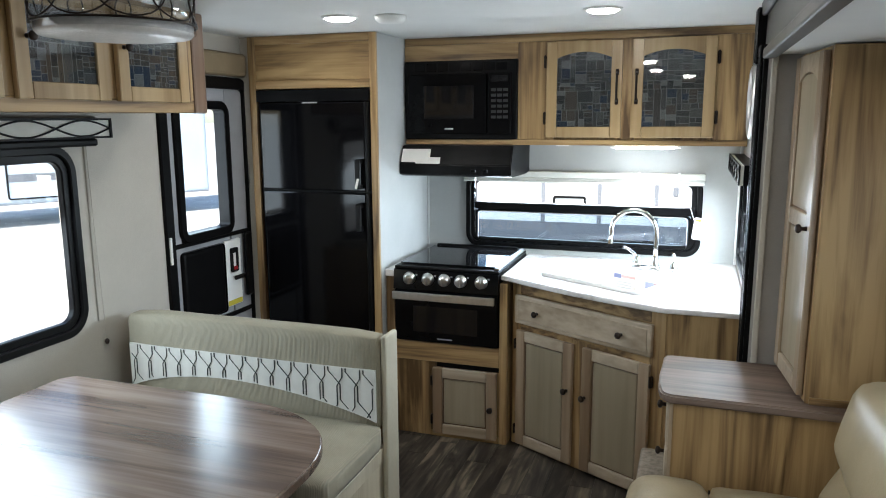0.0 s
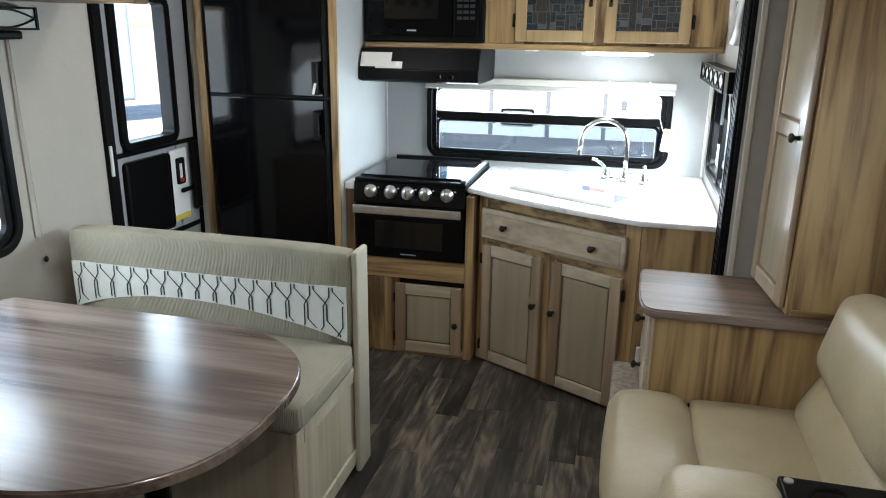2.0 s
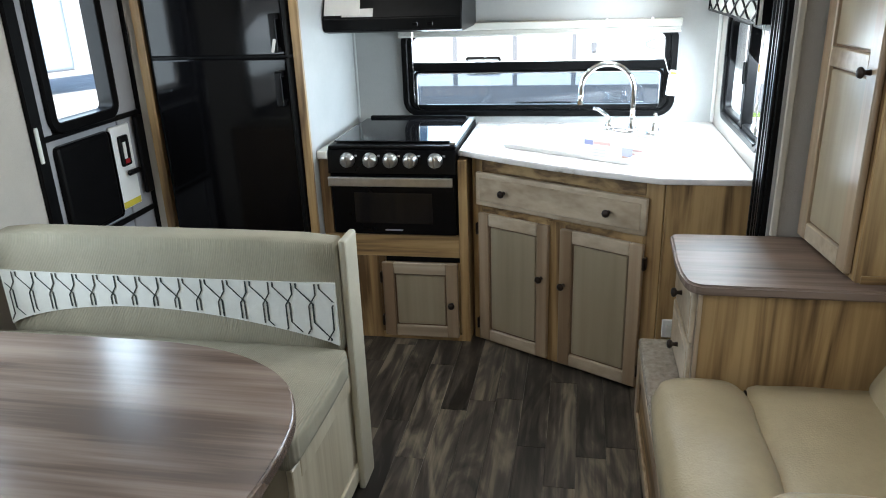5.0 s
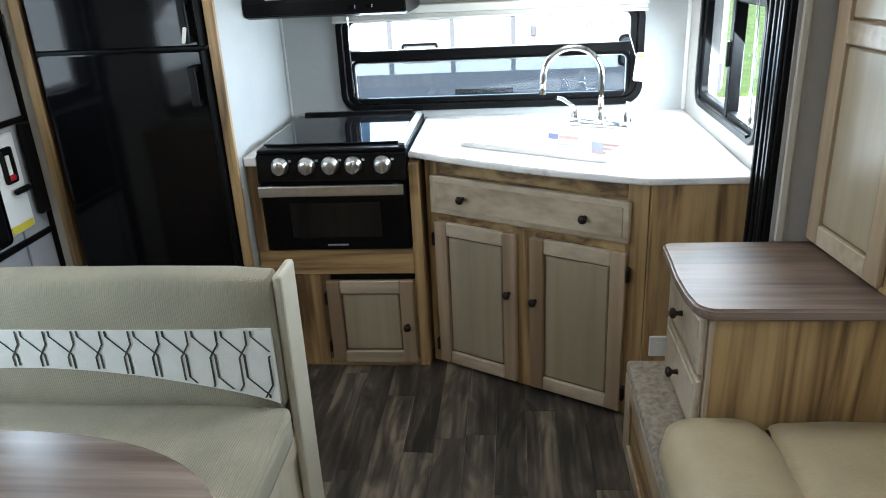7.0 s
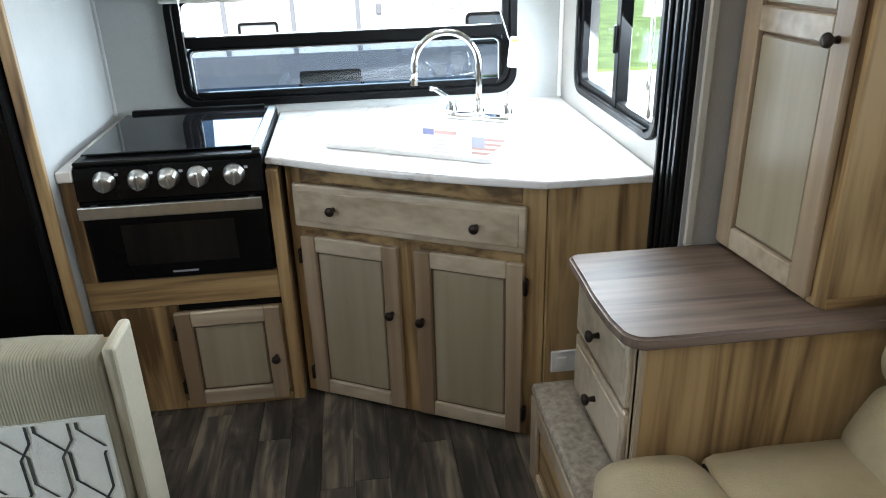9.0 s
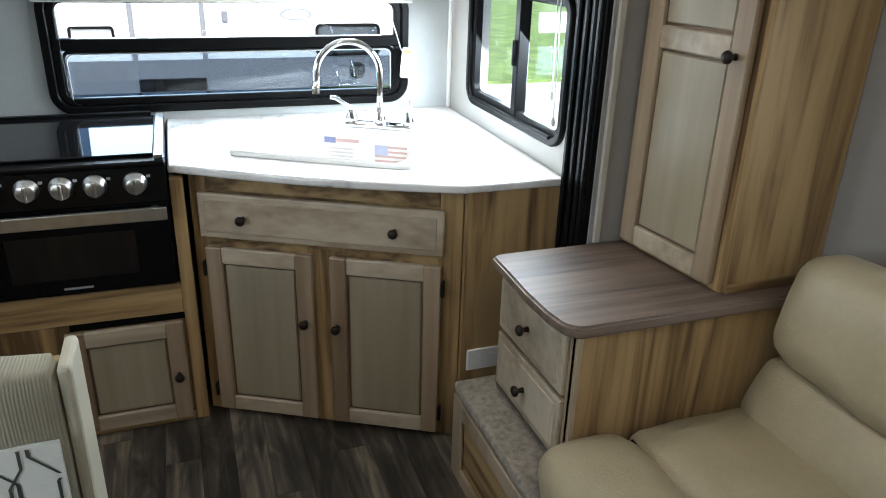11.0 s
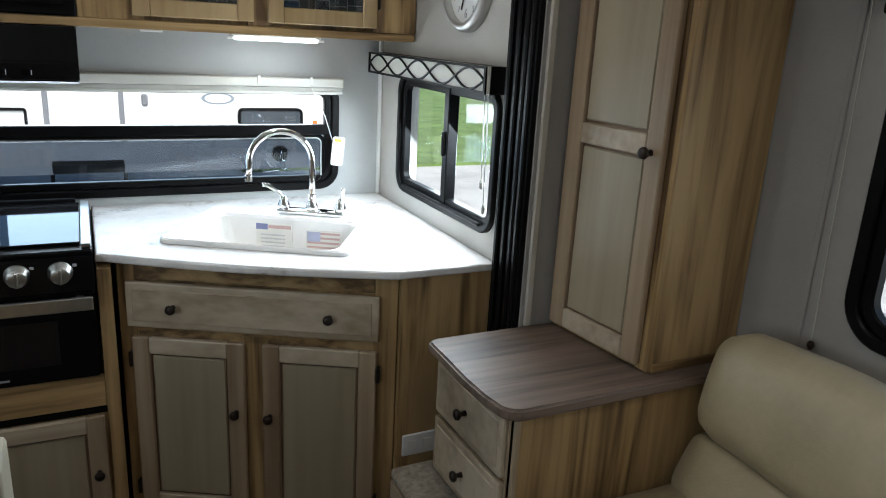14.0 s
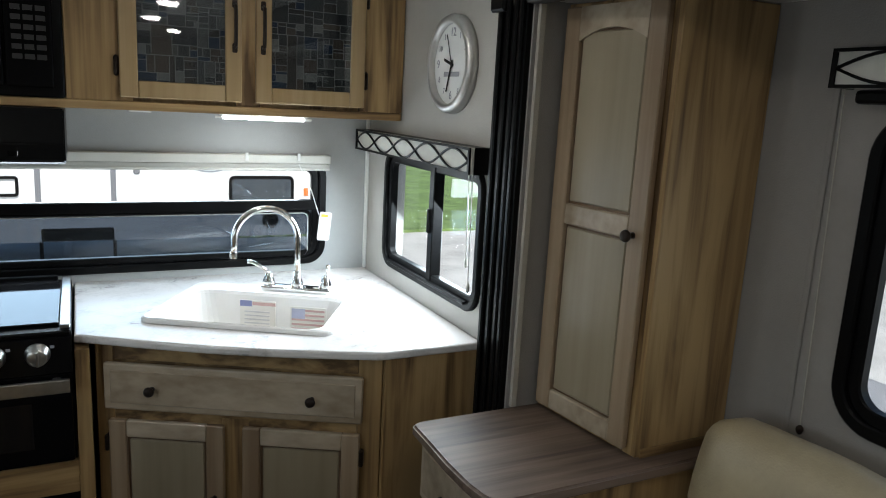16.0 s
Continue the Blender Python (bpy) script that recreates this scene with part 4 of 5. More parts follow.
bmesh.ops.bevel(bm, geom=rim, offset=0.007, segments=3, affect="EDGES", profile=0.5)
part("slab", bm, MARBLE, wt)
part("left_strip", box(-1.42, -1.377, SY - 0.012, YB - 0.001, 0.802, 0.835, 0.003), MARBLE, wt)
part("rear_strip", box(-1.376, -0.844, YB - 0.029, YB - 0.001, 0.802, 0.835, 0.003), MARBLE, wt)

sk = thing("kitchen_sink", -0.318, 3.405, 0.836, "white drop-in kitchen sink with stickers", "sink")


def rim_sink():
    """A rectangular basin with a rolled rim, in the sink's own plane."""
    out = bmesh.new()
    rows = [(0.575, 0.455, 0.035, 0.0, 0), (0.572, 0.452, 0.035, 0.010, 0), (0.56, 0.44, 0.03, 0.014, 0), (0.495, 0.345, 0.045, 0.012, -0.04), (0.485, 0.335, 0.045, 0.002, -0.04), (0.455, 0.305, 0.06, -0.125, -0.04), (0.37, 0.21, 0.06, -0.14, -0.04)]
    loops = []
    for w, h, r, z, dy in rows:
        loops.append([out.verts.new((x, y + dy, z)) for x, y in rounded(w, h, r, 5)])
    n = len(loops[0])
    for a, b in zip(loops, loops[1:]):
        for k in range(n):
            out.faces.new((a[k], a[(k + 1) % n], b[(k + 1) % n], b[k]))
    out.faces.new(loops[-1])
    return out


part("basin", rim_sink(), SINK, sk, m=SKM)
part("drain", cyl((0, -0.045, -0.139), (0, -0.045, -0.133), 0.04, seg=24), STEEL, sk, "steel drain", m=SKM)
st1 = part("sticker", box(-0.10, 0.02, 0.109, 0.1125, -0.105, -0.01), PAPER, sk, "white printed sticker with blue and red bars", m=SKM)
part("blue_bar", box(-0.10, -0.06, 0.1075, 0.1088, -0.03, -0.01), BLUE, st1, m=SKM)
part("red_bar", box(-0.058, 0.02, 0.1075, 0.1088, -0.025, -0.014), REDPRINT, st1, m=SKM)
for k in range(4):
    part("print_line", box(-0.085, 0.0, 0.1077, 0.1088, -0.05 - k * 0.013, -0.045 - k * 0.013), FAINT, st1, m=SKM)
st2 = part("sticker", box(0.07, 0.19, 0.109, 0.1125, -0.105, -0.02), PAPER, sk, "faded striped sticker", m=SKM)
for k in range(5):
    part("stripe", box(0.075, 0.185, 0.1077, 0.1088, -0.099 + k * 0.016, -0.092 + k * 0.016), REDPRINT, st2, m=SKM)
part("blue_field", box(0.075, 0.12, 0.1063, 0.1074, -0.06, -0.026), PALEBLUE, st2, m=SKM)

fa = thing("faucet", -0.14, 3.59, 0.85, "chrome two-handle gooseneck kitchen faucet", "faucet")
FM = SKM @ Matrix.Translation((0.07, 0.188, 0.013))
part("deck_plate", box(-0.118, 0.118, -0.026, 0.026, 0, 0.016, 0.006, 3), CHROME, fa, smooth=True, m=FM)
part("spout_base", lathe([(0.022, 0.014), (0.022, 0.03), (0.014, 0.045), (0.012, 0.07)], (0, 0, 0)), CHROME, fa, smooth=True, m=FM)
R = 0.104
arc = [(0, 0, 0.04), (0, 0, 0.11), (0, 0, 0.18)] + [(-(R - R * math.cos(a)) * 0.877, -(R - R * math.cos(a)) * 0.48, 0.18 + R * math.sin(a)) for a in np.linspace(0.12, math.pi + 0.15, 18)]
arc.append((arc[-1][0] - 0.004, arc[-1][1] - 0.001, arc[-1][2] - 0.025))
part("spout", tube(arc, 0.0105, 14), CHROME, fa, smooth=True, m=FM)
part("aerator", cyl(arc[-1], (arc[-1][0], arc[-1][1], arc[-1][2] - 0.018), 0.013, seg=16), CHROME, fa, m=FM)
for s in (-1, 1):
    hb = part("handle_base", lathe([(0.022, 0.014), (0.021, 0.03), (0.014, 0.045), (0.013, 0.055), (0.006, 0.06)], (s * 0.098, 0, 0)), CHROME, fa, smooth=True, m=FM)
    x = s * 0.098
    part("lever", tube([(x, 0, 0.05), (x + s * 0.01, -0.01, 0.07), (x + (-0.05 if s < 0 else 0.012), -0.02, 0.095), (x + (-0.065 if s < 0 else 0.014), -0.03, 0.098)], 0.007, 10), CHROME, hb, smooth=True, m=FM)

# ---------------- slide-out: platform, end table, wardrobe, sofa ----------------
pl = thing("slide_platform", 0.2, 1.5, 0, "carpeted wood-fronted step under the slide-out", "platform", kind="structure")
part("carpet_top", box(-0.15, XS - 0.001, YS, 2.79, 0.27, 0.305, 0.012, 2), CARPET, pl, "beige speckled carpet")
part("front_board", box(-0.138, -0.12, YS, 2.785, 0.0, 0.269), OAK_Y, pl)
part("end_board", box(-0.119, XR, 2.768, 2.785, 0.0, 0.269), OAK_X, pl)
part("front_frame", box(-0.150, -0.139, 2.72, 2.785, 0.0, 0.268, 0.003), MAPLE, pl)
part("front_frame", box(-0.150, -0.139, 1.2, 2.719, 0.215, 0.268, 0.003), MAPLE, pl)
part("front_frame", box(-0.150, -0.139, 1.2, 2.719, 0.0, 0.05, 0.003), MAPLE, pl)

et = thing("end_table", 0.25, 2.54, 0.305, "natural wood end table with two pale drawers, grey-brown top", "end table")
EX = -0.034
part("body", box(EX, XS - 0.001, 2.360, YE - 0.001, 0.306, 0.668), OAK, et)
part("side_panel", box(EX - 0.012, XS - 0.002, 2.346, 2.3595, 0.306, 0.668, 0.002), OAK, et)
top = [(XS - 0.001, YE - 0.002), (-0.05, YE - 0.002)]
top += [(-0.06 - 0.02 * math.sin(math.pi / 2 * k / 4), YE - 0.002 - 0.02 * (k / 4)) for k in range(1, 5)]
top += [(-0.083, 2.62), (-0.088, 2.52), (-0.086, 2.42), (-0.080, 2.38)]
top += [(-0.08 + 0.05 * (1 - math.cos(math.pi / 2 * k / 6)), 2.38 - 0.052 * math.sin(math.pi / 2 * k / 6)) for k in range(1, 7)]
top += [(0.4, 2.327), (XS - 0.001, 2.328)]
part("tabletop", prism(top[::-1], 0.669, 0.699, 0.006), TABLE, et, "grey-brown wood-look top with rounded edge")
ET = pose(EX, 2.725, 0, 0, 0, -90)
part("stile", box(0.355, 0.39, -0.012, -0.001, 0.306, 0.668, 0.001), MAPLE, et, m=ET)
for z in (0.33, 0.502):
    drawer_front(et, ET @ Matrix.Translation((0.005, -0.001, z)), 0.345, 0.158, (0.172,))

wa = thing("wardrobe", 0.45, 2.55, 0.7, "tall natural wood wardrobe with pale two-panel door", "wardrobe")
WX0, WX1 = 0.308, 0.345                 # the front runs slightly askew
part("body", prism([(WX0 + 0.004, YE - 0.002), (WX1 + 0.004, 2.398), (XS - 0.001, 2.398), (XS - 0.001, YE - 0.002)][::-1], 0.70, ZS - 0.004), OAK, wa)
part("side_panel", box(WX1 - 0.002, XS - 0.002, 2.380, 2.397, 0.70, ZS - 0.004, 0.002), OAK, wa)
part("base_strip", box(WX1 + 0.01, XS - 0.003, 2.374, 2.3795, 0.70, 0.722), OAK_X, wa)
wang = math.degrees(math.atan2(2.398 - YE, WX1 - WX0))
WM = pose(WX0, YE - 0.004, 0.70, 0, 0, wang)
wl = math.hypot(2.398 - YE, WX1 - WX0)
for a, b, z0, z1, mm in ((0, 0.03, 0, 1.06, OAK), (wl - 0.028, wl, 0, 1.06, OAK), (0.031, wl - 0.029, 0, 0.022, OAK_X), (0.031, wl - 0.029, 1.035, 1.06, OAK_X)):
    part("face_frame", box(a, b, -0.001, 0.012, z0, z1), mm, wa, m=WM)
cab_door("door", wa, WM @ Matrix.Translation((0.012, -0.002, 0.014)), wl - 0.026, 1.035, 0.052, knob=(wl - 0.06, 0.515), arch=0.03, mid=0.53)

so = thing("sofa", 0.2, 1.5, 0.305, "cream leather theatre sofa with console between two seats", "sofa")
part("base", box(-0.10, 0.60, 0.70, 2.30, 0.306, 0.345, 0.01), LEATHER, so)
for y0, y1 in ((1.66, 2.312), (0.70, 1.33)):
    part("front_roll", pad(-0.152, 0.088, y0 - 0.01, y1, 0.31, 0.452, 0.06, 0.014), LEATHER, so, smooth=True)
    part("seat_cushion", pad(0.082, 0.44, y0 + 0.004, y1 - 0.004, 0.31, 0.440, 0.035, 0.014), LEATHER, so, smooth=True)
    part("seam", box(0.082, 0.088, y0 + 0.03, y1 - 0.03, 0.405, 0.42), BLACK, so)
    part("lumbar_cushion", pad(-0.075, 0.07, y0 + 0.004, y1 - 0.004, -0.10, 0.085, 0.045, 0.014, m=pose(0.478, 0, 0.478, 0, 27, 0)), LEATHER, so, smooth=True)
    hc = part("head_cushion", pad(-0.085, 0.06, y0 - 0.005, y1 - 0.015, -0.135, 0.13, 0.06, 0.016, 0.006, m=pose(0.512, 0, 0.703, 0, 13, 0)), LEATHER, so, "overstuffed cream back cushion", True)
    part("piping", tube([(0.462, y0 + 0.05 + k * (y1 - y0 - 0.12) / 12, 0.790 + 0.002 * math.sin(k)) for k in range(13)], 0.002, 6), LEATHER, hc, smooth=True)
cs = part("console", box(-0.02, 0.52, 1.36, 1.63, 0.345, 0.585, 0.02, 3), LEATHER, so, smooth=False)
part("arm_pad", pad(-0.03, 0.205, 1.35, 1.64, 0.50, 0.618, 0.05, 0.012), LEATHER, cs, smooth=True)
tray = part("tray", box(0.207, 0.50, 1.352, 1.638, 0.566, 0.606, 0.006, 2), BLACK, cs, "black cupholder tray")
for y in (1.43, 1.56):
    part("cup_ring", lathe([(0.045, 0.606), (0.047, 0.611), (0.040, 0.611), (0.038, 0.6075), (0.001, 0.6072)], (0.30, y, 0), "z", 28), BLACKGLOSS, tray, smooth=False)
part("power_button", cyl((0.225, 1.615, 0.605), (0.225, 1.615, 0.61), 0.01, seg=16), ALU, tray)

# ---------------- dinette ----------------
PALE = wood("pale_bench_wood", (0.34, 0.28, 0.19), (0.48, 0.42, 0.30), (0.57, 0.515, 0.385), "z", 0.4)
CAP = mat("pale_olive_vinyl", (0.42, 0.385, 0.29), 0.6, spread=0.08, scale=9, bump=0.2, bump_scale=200)
db = thing("dinette_bench", -1.57, 2.1, 0, "olive fabric dinette bench with patterned white band, wood base", "bench")
BX0, BX1 = XL + 0.004, -1.012
part("back_board", box(BX0, BX1 + 0.002, 2.338, 2.364, 0.0, 0.785, 0.003), OAK, db)
part("end_post", box(BX1 + 0.0025, BX1 + 0.024, 2.255, 2.364, 0.0, 0.82, 0.008, 2), CAP, db, "pale olive covered end board")


def ribbed():
    m = mat("ribbed_olive_cloth", (0.31, 0.282, 0.207), 0.9, spread=0.1, scale=9)
    nt = m.node_tree
    co2, wv, bp = nt.nodes.new("ShaderNodeTexCoord"), nt.nodes.new("ShaderNodeTexWave"), nt.nodes.new("ShaderNodeBump")
    wv.inputs["Scale"].default_value, wv.inputs["Distortion"].default_value, wv.inputs["Detail"].default_value = 60.0, 3.0, 3.0
    wv.bands_direction = "X"
    mp = nt.nodes.new("ShaderNodeMapping")
    mp.inputs["Scale"].default_value = (1, 0.15, 0.15)
    bp.inputs["Strength"].default_value, bp.inputs["Distance"].default_value = 0.35, 0.004
    mix = nt.nodes.new("ShaderNodeMix")
    mix.data_type, mix.blend_type = "RGBA", "MULTIPLY"
    mix.inputs[0].default_value = 0.12
    nt.links.new(co2.outputs["Object"], mp.inputs[0])
    nt.links.new(mp.outputs[0], wv.inputs["Vector"])
    nt.links.new(wv.outputs["Fac"], bp.inputs["Height"])
    b = nt.nodes["Principled BSDF"]
    src = b.inputs["Base Color"].links[0].from_socket
    nt.links.new(src, mix.inputs[6])
    nt.links.new(wv.outputs["Color"], mix.inputs[7])
    nt.links.new(mix.outputs[2], b.inputs["Base Color"])
    nt.links.new(bp.outputs[0], b.inputs["Normal"])
    return m


RIB = ribbed()
bcush = part("back_cushion", pad(BX0 + 0.06, BX1 - 0.002, 2.236, 2.337, 0.47, 0.822, 0.028, 0.004, 0.002), RIB, db, "olive ribbed back cushion", True)
ZB0, ZB1, PX0, PX1, PY = 0.515, 0.703, -2.07, -1.02, 2.2305


def arc_z(x):
    """Lower edge of the patterned band."""
    k = (x - PX0) / (PX1 - PX0)
    return 0.512 + 0.092 * max(0.0, math.sin(math.pi * (0.03 + 0.97 * k ** 0.85))) ** 0.8


bm = bmesh.new()
n = 40
xs = [PX0 + (PX1 - PX0) * k / n for k in range(n + 1)]
lo = [bm.verts.new((x, PY, arc_z(x))) for x in xs]
hi = [bm.verts.new((x, PY, ZB1)) for x in xs]
for k in range(n):
    bm.faces.new((lo[k], lo[k + 1], hi[k + 1], hi[k]))
up = bmesh.ops.extrude_face_region(bm, geom=bm.faces[:])
bmesh.ops.translate(bm, verts=[v for v in up["geom"] if isinstance(v, bmesh.types.BMVert)], vec=(0, 0.01, 0))
band = part("pattern_band", bm, FABRIC_W, bcush, "white band with dark lattice lines")
step = 0.068


def lattice_line(x0, run, w, off):
    """A stepped line down the band: upright, slanted by run, upright, and so on."""
    x, z = x0, ZB1 - 0.002
    pts = [(x, z)]
    first = 0.014 if run > 0 else 0.034
    for k in range(2):
        for dx, dz in ((0, first), (run, abs(run) * 0.55 + 0.022), (0, 0.105 - first - abs(run) * 0.55 - 0.022)):
            x, z = x + dx, z - dz
            pts.append((x, z))
    out = bmesh.new()
    for (xa, za), (xb, zb) in zip(pts, pts[1:]):
        q = []
        for s in range(7):
            xx, zz = xa + (xb - xa) * s / 6, za + (zb - za) * s / 6
            q.append((xx, zz) if PX0 + 0.004 < xx < PX1 - 0.004 and zz > arc_z(min(max(xx, PX0), PX1)) + 0.003 else None)
        for a, b in zip(q, q[1:]):
            if a and b:
                out.faces.new([out.verts.new((a[0] - w, PY - off, a[1])), out.verts.new((a[0] + w, PY - off, a[1])), out.verts.new((b[0] + w, PY - off, b[1])), out.verts.new((b[0] - w, PY - off, b[1]))])
    bmesh.ops.remove_doubles(out, verts=out.verts, dist=1e-5)
    return out


k, x = 0, PX0 - 0.09
while x < PX1 + 0.09:
    ink = INK if k % 2 else INK2
    part("lattice_line", lattice_line(x + 0.007, 0.046, 0.0029, 0.0012), ink, band)
    part("lattice_line", lattice_line(x - 0.006, -0.021, 0.0025, 0.0016), ink, band)
    k += 1
    x += step
sc_m = pad(BX0 + 0.01, BX1 + 0.02, 1.775, 2.238, 0.412, 0.515, 0.03, 0.008, 0.003)
part("seat_cushion", sc_m, RIB, db, "olive ribbed seat cushion", True)
part("seat_base", box(BX0, BX1 - 0.012, 1.80, 2.337, 0.0, 0.411), PALE, db)
SB = pose(BX1 - 0.012, 1.80, 0, 0, 0, 90)
for a, b, z0, z1 in ((0, 0.05, 0.0, 0.411), (0.485, 0.535, 0.04, 0.411), (0.051, 0.484, 0.355, 0.411), (0.051, 0.484, 0.03, 0.085)):
    part("end_frame", box(a, b, -0.018, -0.0005, z0, z1, 0.003), PALE, db, m=SB)
part("end_panel", box(0.052, 0.483, -0.009, -0.0005, 0.086, 0.354), PALE, db, m=SB)

dt = thing("dinette_table", -1.45, 1.465, 0, "oval grey-brown wood-look dinette table on black pedestal", "table")
pts = [(-1.965, 1.79), (-1.965, 1.05), (-1.93, 1.007)]
cx, ax, by, cy = -1.40, 0.537, 0.413, 1.42
pts += [(cx + ax * max(math.cos(a), 0) ** 0.77, cy + by * math.copysign(abs(math.sin(a)) ** 0.77, a)) for a in np.linspace(-math.pi / 2, math.pi / 2, 61)] + [(-1.93, 1.833)]
part("tabletop", prism(pts, 0.692, 0.722, 0.005), TABLE_SHEEN, dt, "glossy oval tabletop")
part("mount", cyl((-1.22, 1.465, 0.66), (-1.22, 1.465, 0.691), 0.10, seg=24), BLACK, dt)
part("pedestal", cyl((-1.22, 1.465, 0.02), (-1.22, 1.465, 0.66), 0.032, seg=20), BLACK, dt, "black metal post")
part("pedestal_foot", lathe([(0.12, 0), (0.12, 0.006), (0.06, 0.02), (0.034, 0.03)], (-1.22, 1.465, 0.0)), BLACK, dt)
part("pedestal", cyl((-1.72, 1.465, 0.02), (-1.72, 1.465, 0.691), 0.032, seg=20), BLACK, dt, "black metal post")
part("pedestal_foot", lathe([(0.12, 0), (0.12, 0.006), (0.06, 0.02), (0.034, 0.03)], (-1.72, 1.465, 0.0)), BLACK, dt)
part("lever", tube([(-1.19, 1.42, 0.64), (-1.13, 1.36, 0.63), (-1.10, 1.31, 0.57)], 0.012, 10), BLACK, dt, "black clamp lever")
part("clip", box(-0.985, -0.965, 1.30, 1.325, 0.655, 0.691, 0.003), WHITE, dt, "small white clip")

# overhead cabinet over the dinette
oc = thing("overhead_cabinet", -1.97, 1.5, 1.585, "natural wood overhead cabinet with mosaic glass doors above dinette", "cabinet")
OX = -1.80
part("body", box(XL + 0.001, OX - 0.018, 0.4, 2.425, 1.60, ZC - 0.001), OAK, oc)
part("end_panel", box(XL + 0.001, OX - 0.02, 2.426, 2.442, 1.588, ZC - 0.002, 0.002), WALNUT, oc, "dark end panel")
part("corner_post", box(OX - 0.019, OX + 0.004, 2.37, 2.445, 1.585, ZC - 0.002, 0.008, 2), WALNUT, oc, "dark rounded corner post")
part("bottom_rail", box(OX - 0.017, OX, 0.4, 2.369, 1.586, 1.63, 0.003), OAK_Y, oc)
part("top_rail", box(OX - 0.017, OX, 0.4, 2.369, 1.93, ZC - 0.002), OAK_Y, oc)
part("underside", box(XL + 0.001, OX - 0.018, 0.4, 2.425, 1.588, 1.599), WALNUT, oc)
for k, (a, b) in enumerate(((0.83, 1.175), (1.22, 1.55), (1.592, 1.936), (1.976, 2.322))):
    part("stile", box(OX - 0.016, OX - 0.0005, b, b + 0.045, 1.631, 1.929), OAK, oc)
    m = pose(OX, a, 1.622, 0, 0, 90)
    d = glazed_door(oc, m, b - a, 0.312, 31 + k, 0.0)
    screw_knob(m @ Vector((0.028 if k % 2 else 0.045, -0.02, 0.172)), (1, 0, 0), d)

# ceiling fittings
# higher watts at low y stand in for window light from the unseen front
for x, y, watts in ((-1.353, 2.706, 0.4), (-0.357, 2.848, 0.4), (-0.35, 1.6, 0.6), (-0.35, 0.6, 1.0), (-0.1, -0.4, 1.2)):
    c = thing("ceiling_light", x, y, ZC, "lit round flush ceiling downlight", "light", "flush ceiling downlights")
    part("bezel", lathe([(0.072, -0.001), (0.072, -0.005), (0.064, -0.009), (0.058, -0.007), (0.058, -0.001)], (x, y, ZC), caps=False), WHITE, c, smooth=True)
    part("lens", lathe([(0.0575, -0.002), (0.0575, -0.008), (0.045, -0.015), (0.02, -0.018), (0.001, -0.0185)], (x, y, ZC)), PUCK, c, "glowing warm lens")
    lp = lamp("downlight", "AREA", look((x, y, ZC - 0.022), (x, y + 0.001, 0)), watts, (1.0, 0.93, 0.82), 0.09)
sd = thing("smoke_alarm", -1.155, 2.748, ZC, "white round smoke alarm on the ceiling", "alarm")
part("housing", lathe([(0.062, -0.001), (0.062, -0.012), (0.05, -0.026), (0.02, -0.03), (0.001, -0.03)], (-1.155, 2.748, ZC)), WHITE, sd, smooth=True)
pd = thing("pendant_light", -1.41, 1.57, ZC, "clear drum ceiling lamp with dark looped wires", "lamp")
LC = (-1.41, 1.57, 0)
part("canopy", lathe([(0.08, ZC - 0.001), (0.08, ZC - 0.02), (0.03, ZC - 0.03), (0.001, ZC - 0.03)], LC), STEEL, pd, smooth=True)
lens_m = mat("frosted_lens", (0.7, 0.7, 0.69), 0.25, spread=0.06, scale=60, bump=0.6, bump_scale=90)
part("lower_lens", lathe([(0.001, 1.762), (0.12, 1.764), (0.18, 1.770), (0.186, 1.778), (0.186, 1.796), (0.15, 1.80), (0.001, 1.80)], LC, "z", 48), lens_m, pd, "ribbed frosted lower lens", True)
sh = lathe([(0.189, 1.778), (0.192, 1.778), (0.192, 1.93), (0.189, 1.93)], LC, "z", 48)
bmesh.ops.delete(sh, geom=[f for f in sh.faces if len(f.verts) > 4], context="FACES_ONLY")
part("shade", sh, ACRYLIC, pd, "clear drum shade", True)
for z in (1.797, 1.928):
    part("hoop", tube([(LC[0] + 0.195 * math.cos(a), LC[1] + 0.195 * math.sin(a), z) for a in np.linspace(0, 2 * math.pi, 41)], 0.003, 6), BROWNMETAL, pd)
for q in range(10):
    a0 = 2 * math.pi * q / 10
    part("wire_loop", tube([(LC[0] + 0.1945 * math.cos(a0 + 0.42 * math.cos(b)), LC[1] + 0.1945 * math.sin(a0 + 0.42 * math.cos(b)), 1.863 + 0.062 * math.sin(b)) for b in np.linspace(0, 2 * math.pi, 25)], 0.0022, 6), BROWNMETAL, pd)
for a in (0.4, 2.5, 4.6):
    part("bracket", tube([(LC[0] + 0.07 * math.cos(a), LC[1] + 0.07 * math.sin(a), ZC - 0.015), (LC[0] + 0.19 * math.cos(a), LC[1] + 0.19 * math.sin(a), 1.93)], 0.003, 6), STEEL, pd)

# ---------------- outside ----------------
GZ = -0.75
grass_m = mat("sunlit_grass", (0.14, 0.215, 0.06), 0.9, spread=0.45, scale=2.5, bump=1.0, bump_scale=30)
concrete = mat("pale_gravel_yard", (0.50, 0.485, 0.455), 0.9, spread=0.2, scale=1.5, bump=0.8, bump_scale=50)
asphalt = mat("pale_worn_asphalt", (0.27, 0.272, 0.28), 0.9, spread=0.3, scale=3, bump=0.8, bump_scale=60)
gel = mat("white_gelcoat", (0.72, 0.73, 0.74), 0.35, spread=0.03, scale=2)
gelgrey = mat("grey_gelcoat", (0.16, 0.165, 0.18), 0.4, spread=0.08, scale=2)
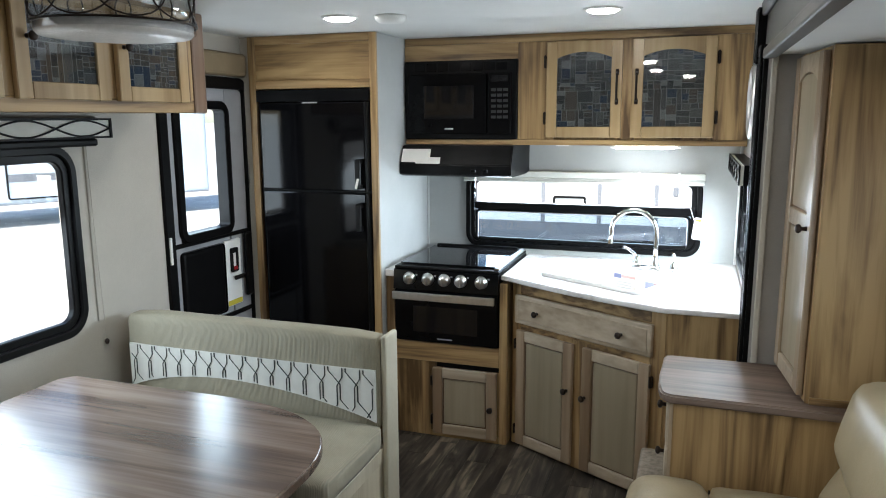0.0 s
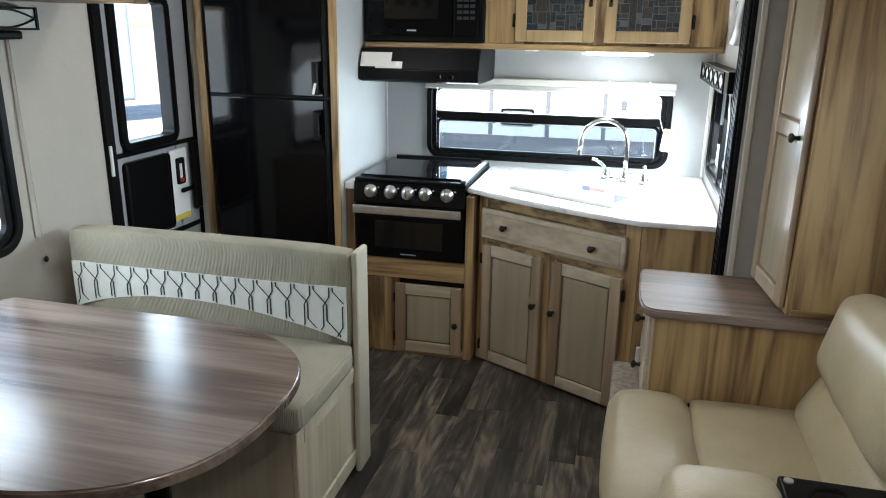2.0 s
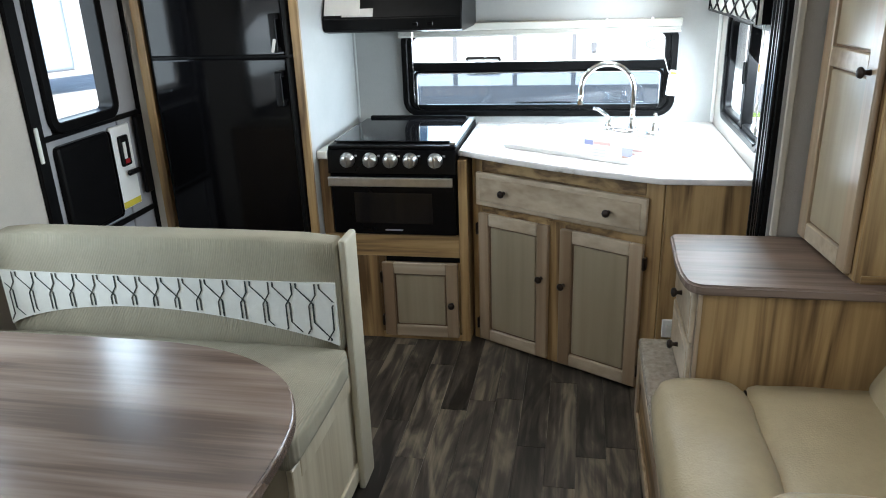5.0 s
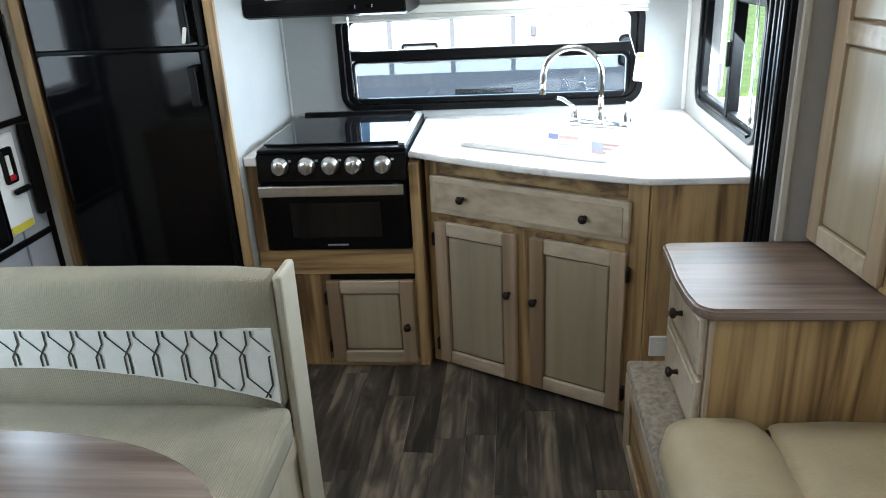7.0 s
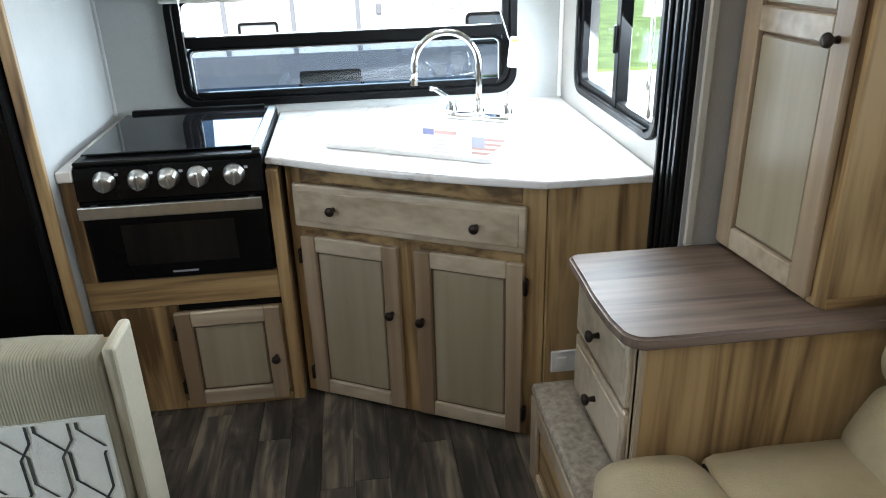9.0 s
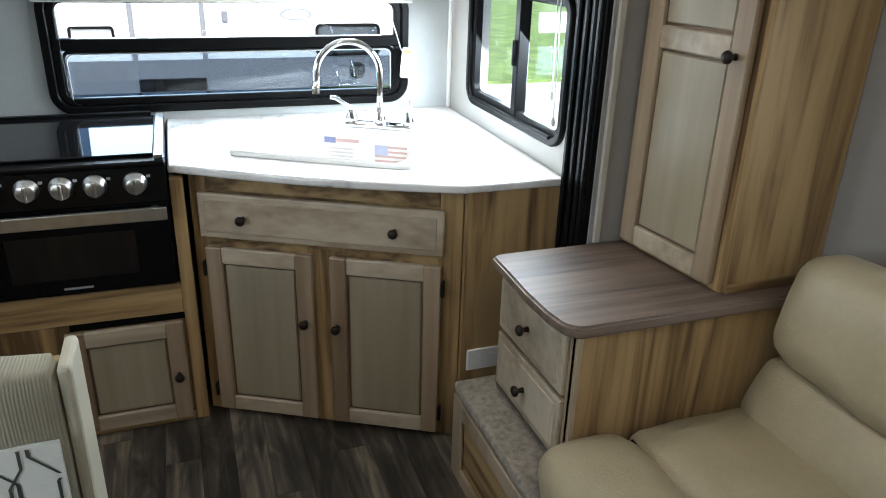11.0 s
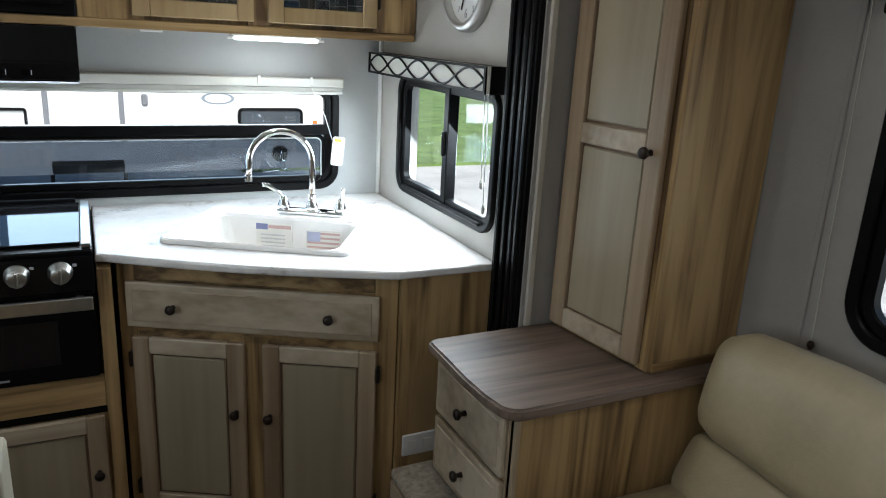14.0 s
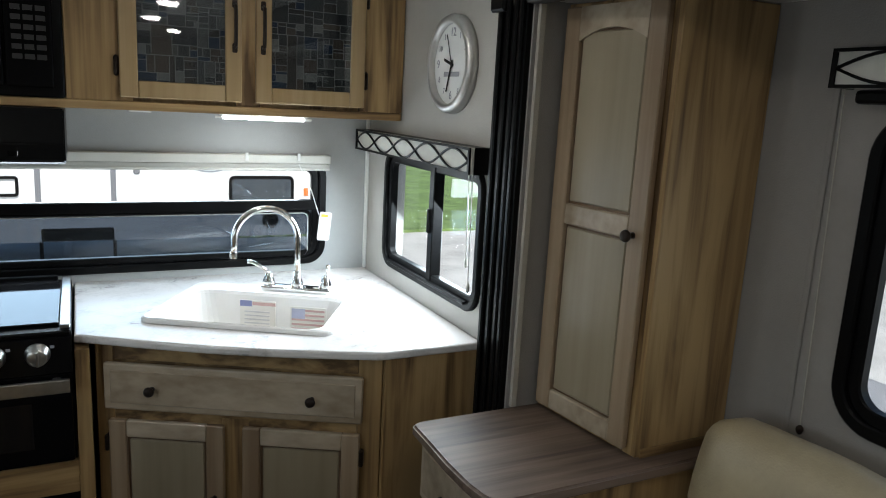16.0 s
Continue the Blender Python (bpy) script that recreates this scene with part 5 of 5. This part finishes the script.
tagged(part("ground", box(-400, 400, -400, 400, GZ - 0.3, GZ), concrete), "pale sunlit gravel yard", "ground", kind="structure")
tagged(part("road", box(0.9, 5.5, -60, 5.0, GZ, GZ + 0.02), asphalt), "grey asphalt lane beside the trailer", "road", kind="structure")
tagged(part("lawn", box(1.3, 90, 12.6, 90, GZ, GZ + 0.05), grass_m), "sunlit green lawn", "grass", kind="structure")


EMBLEM = mat("grey_emblem_print", (0.22, 0.25, 0.28), 0.5)
darkglass = mat("dark_glass", (0.05, 0.06, 0.07), 0.08)


def trailer(m, length, shell, belly, band, wins, doors, seams, label):
    """A parked travel trailer, side towards local -y; belly: height of its underside, band: top of the grey lower band."""
    t = thing("travel_trailer", *m.translation, label, "trailer")
    part("body", box(0, length, 0, 2.3, belly, 2.95, 0.10, 4), shell, t, m=m)
    part("skirt_band", box(0.05, length - 0.05, -0.012, 0.0, belly + 0.01, band), gelgrey, t, "dark grey lower band", m=m)
    for x in seams:
        part("seam", box(x - 0.028, x + 0.028, -0.02, -0.0005, band + 0.005, 2.83), gelgrey, t, m=m)
    for fill, rows in ((darkglass, wins), (shell, doors)):
        for a, b, z0, z1 in rows:
            mm = m @ Matrix.Translation(((a + b) / 2, 0, (z0 + z1) / 2))
            w = part("window" if fill is darkglass else "baggage_door", ring(b - a, z1 - z0, 0.07, 0.035, -0.035, 0.0), BLACK, t, m=mm)
            part("glass" if fill is darkglass else "door_skin", plate(b - a - 0.06, z1 - z0 - 0.06, 0.04, -0.024, -0.013), fill, w, m=mm)
            if fill is shell:
                part("stripe", box(-(b - a) / 2 + 0.04, (b - a) / 2 - 0.04, -0.028, -0.0245, -0.05, 0.12), gelgrey, w, m=mm)
    for x in (0.9, 1.75):
        w = part("wheel", cyl((x, -0.02, 0.34), (x, 0.2, 0.34), 0.34, seg=28), BLACK, t, m=m)
        part("rim", cyl((x, -0.03, 0.34), (x, -0.021, 0.34), 0.19, seg=20), ALU, w, m=m)
    for x in (4.98, 5.73):
        part("jack", box(x - 0.02, x + 0.02, 0.1, 0.14, 0, belly), BLACK, t, m=m)
    return t


t1 = trailer(pose(-6.2, 10.16, GZ), 8.3, gel, 0.5, 0.868, [(7.0, 7.79, 0.88, 1.253), (1.6, 2.6, 1.4, 2.0)], [], (1.2, 2.9, 4.2, 4.98, 5.73), "white travel trailer with dark grey lower band behind kitchen window")
T1 = pose(-6.2, 10.16, GZ)
part("small_window", ring(0.46, 0.22, 0.04, 0.03, -0.03, 0.0), BLACK, t1, m=T1 @ Matrix.Translation((4.57, 0, 1.13)))
part("belly_box", box(4.99, 5.72, -0.03, -0.0125, 0.52, 0.66, 0.01), BLACK, t1, m=T1)
part("lamp", box(5.94, 6.01, -0.035, -0.0005, 1.27, 1.40, 0.015), gelgrey, t1, m=T1)
part("emblem", lathe([(0.19, -0.008), (0.19, -0.0005), (0.15, -0.0005), (0.15, -0.008)], (0, 0, 0), "y", 32, False), EMBLEM, t1, "plain grey oval emblem", m=T1 @ Matrix.Translation((6.78, 0, 1.36)) @ Matrix.Diagonal((1, 1, 0.36, 1)))
part("marker_lamp", box(7.92, 7.98, -0.02, -0.0005, 1.0, 1.1, 0.006), mat("orange_marker", (0.6, 0.16, 0.02), 0.4), t1, "orange marker lamp", m=T1)
part("tow_light", cyl((7.5, -0.03, 0.70), (7.5, -0.0125, 0.70), 0.10, seg=24), BLACK, t1, m=T1)
# bluish shade on this trailer's side is put into the gelcoat colour
gelshade = mat("shade_tinted_gelcoat", (0.46, 0.52, 0.58), 0.35, spread=0.05, scale=2)
T2 = pose(-15.51, 8.77, GZ, 0, 0, 62)
t2 = trailer(T2, 8.0, gelshade, 0.5, 0.53, [], [(3.4, 4.5, 0.62, 1.48), (4.62, 5.72, 0.62, 1.48)], (), "pale blue-grey trailer with outlined baggage doors across the yard")
part("blue_stripe", box(2.2, 3.9, -0.02, -0.0005, 1.62, 1.80), mat("blue_vinyl", (0.03, 0.12, 0.42), 0.4), t2, "blue side stripe", m=T2)
part("dark_stripe", box(3.95, 6.5, -0.02, -0.0005, 1.58, 1.82), gelgrey, t2, "dark side stripe", m=T2)

# ---------------- floor planks ----------------
fl = bpy.data.objects["floor"]
PW, PLEN = 0.098, 0.62
rnd = random.Random(4)
meshes = []
for k in range(4):
    me = bpy.data.meshes.new("plank")
    bm = box(-PW / 2 + 0.0004, PW / 2 - 0.0004, -PLEN / 2 + 0.0004, PLEN / 2 - 0.0004, -0.0055, 0.0, 0.0006)
    bm.to_mesh(me)
    bm.free()
    me.materials.append(PLANK)
    meshes.append(me)
row = 0
x = -1.38
while x < -0.12:
    y = 0.2 - rnd.uniform(0, PLEN)
    while y < 3.3:
        ob = new("plank", meshes[row % 4])
        ob.location = (x, y + PLEN / 2, 0)
        ob.parent = fl
        y += PLEN
    x += PW
    row += 1
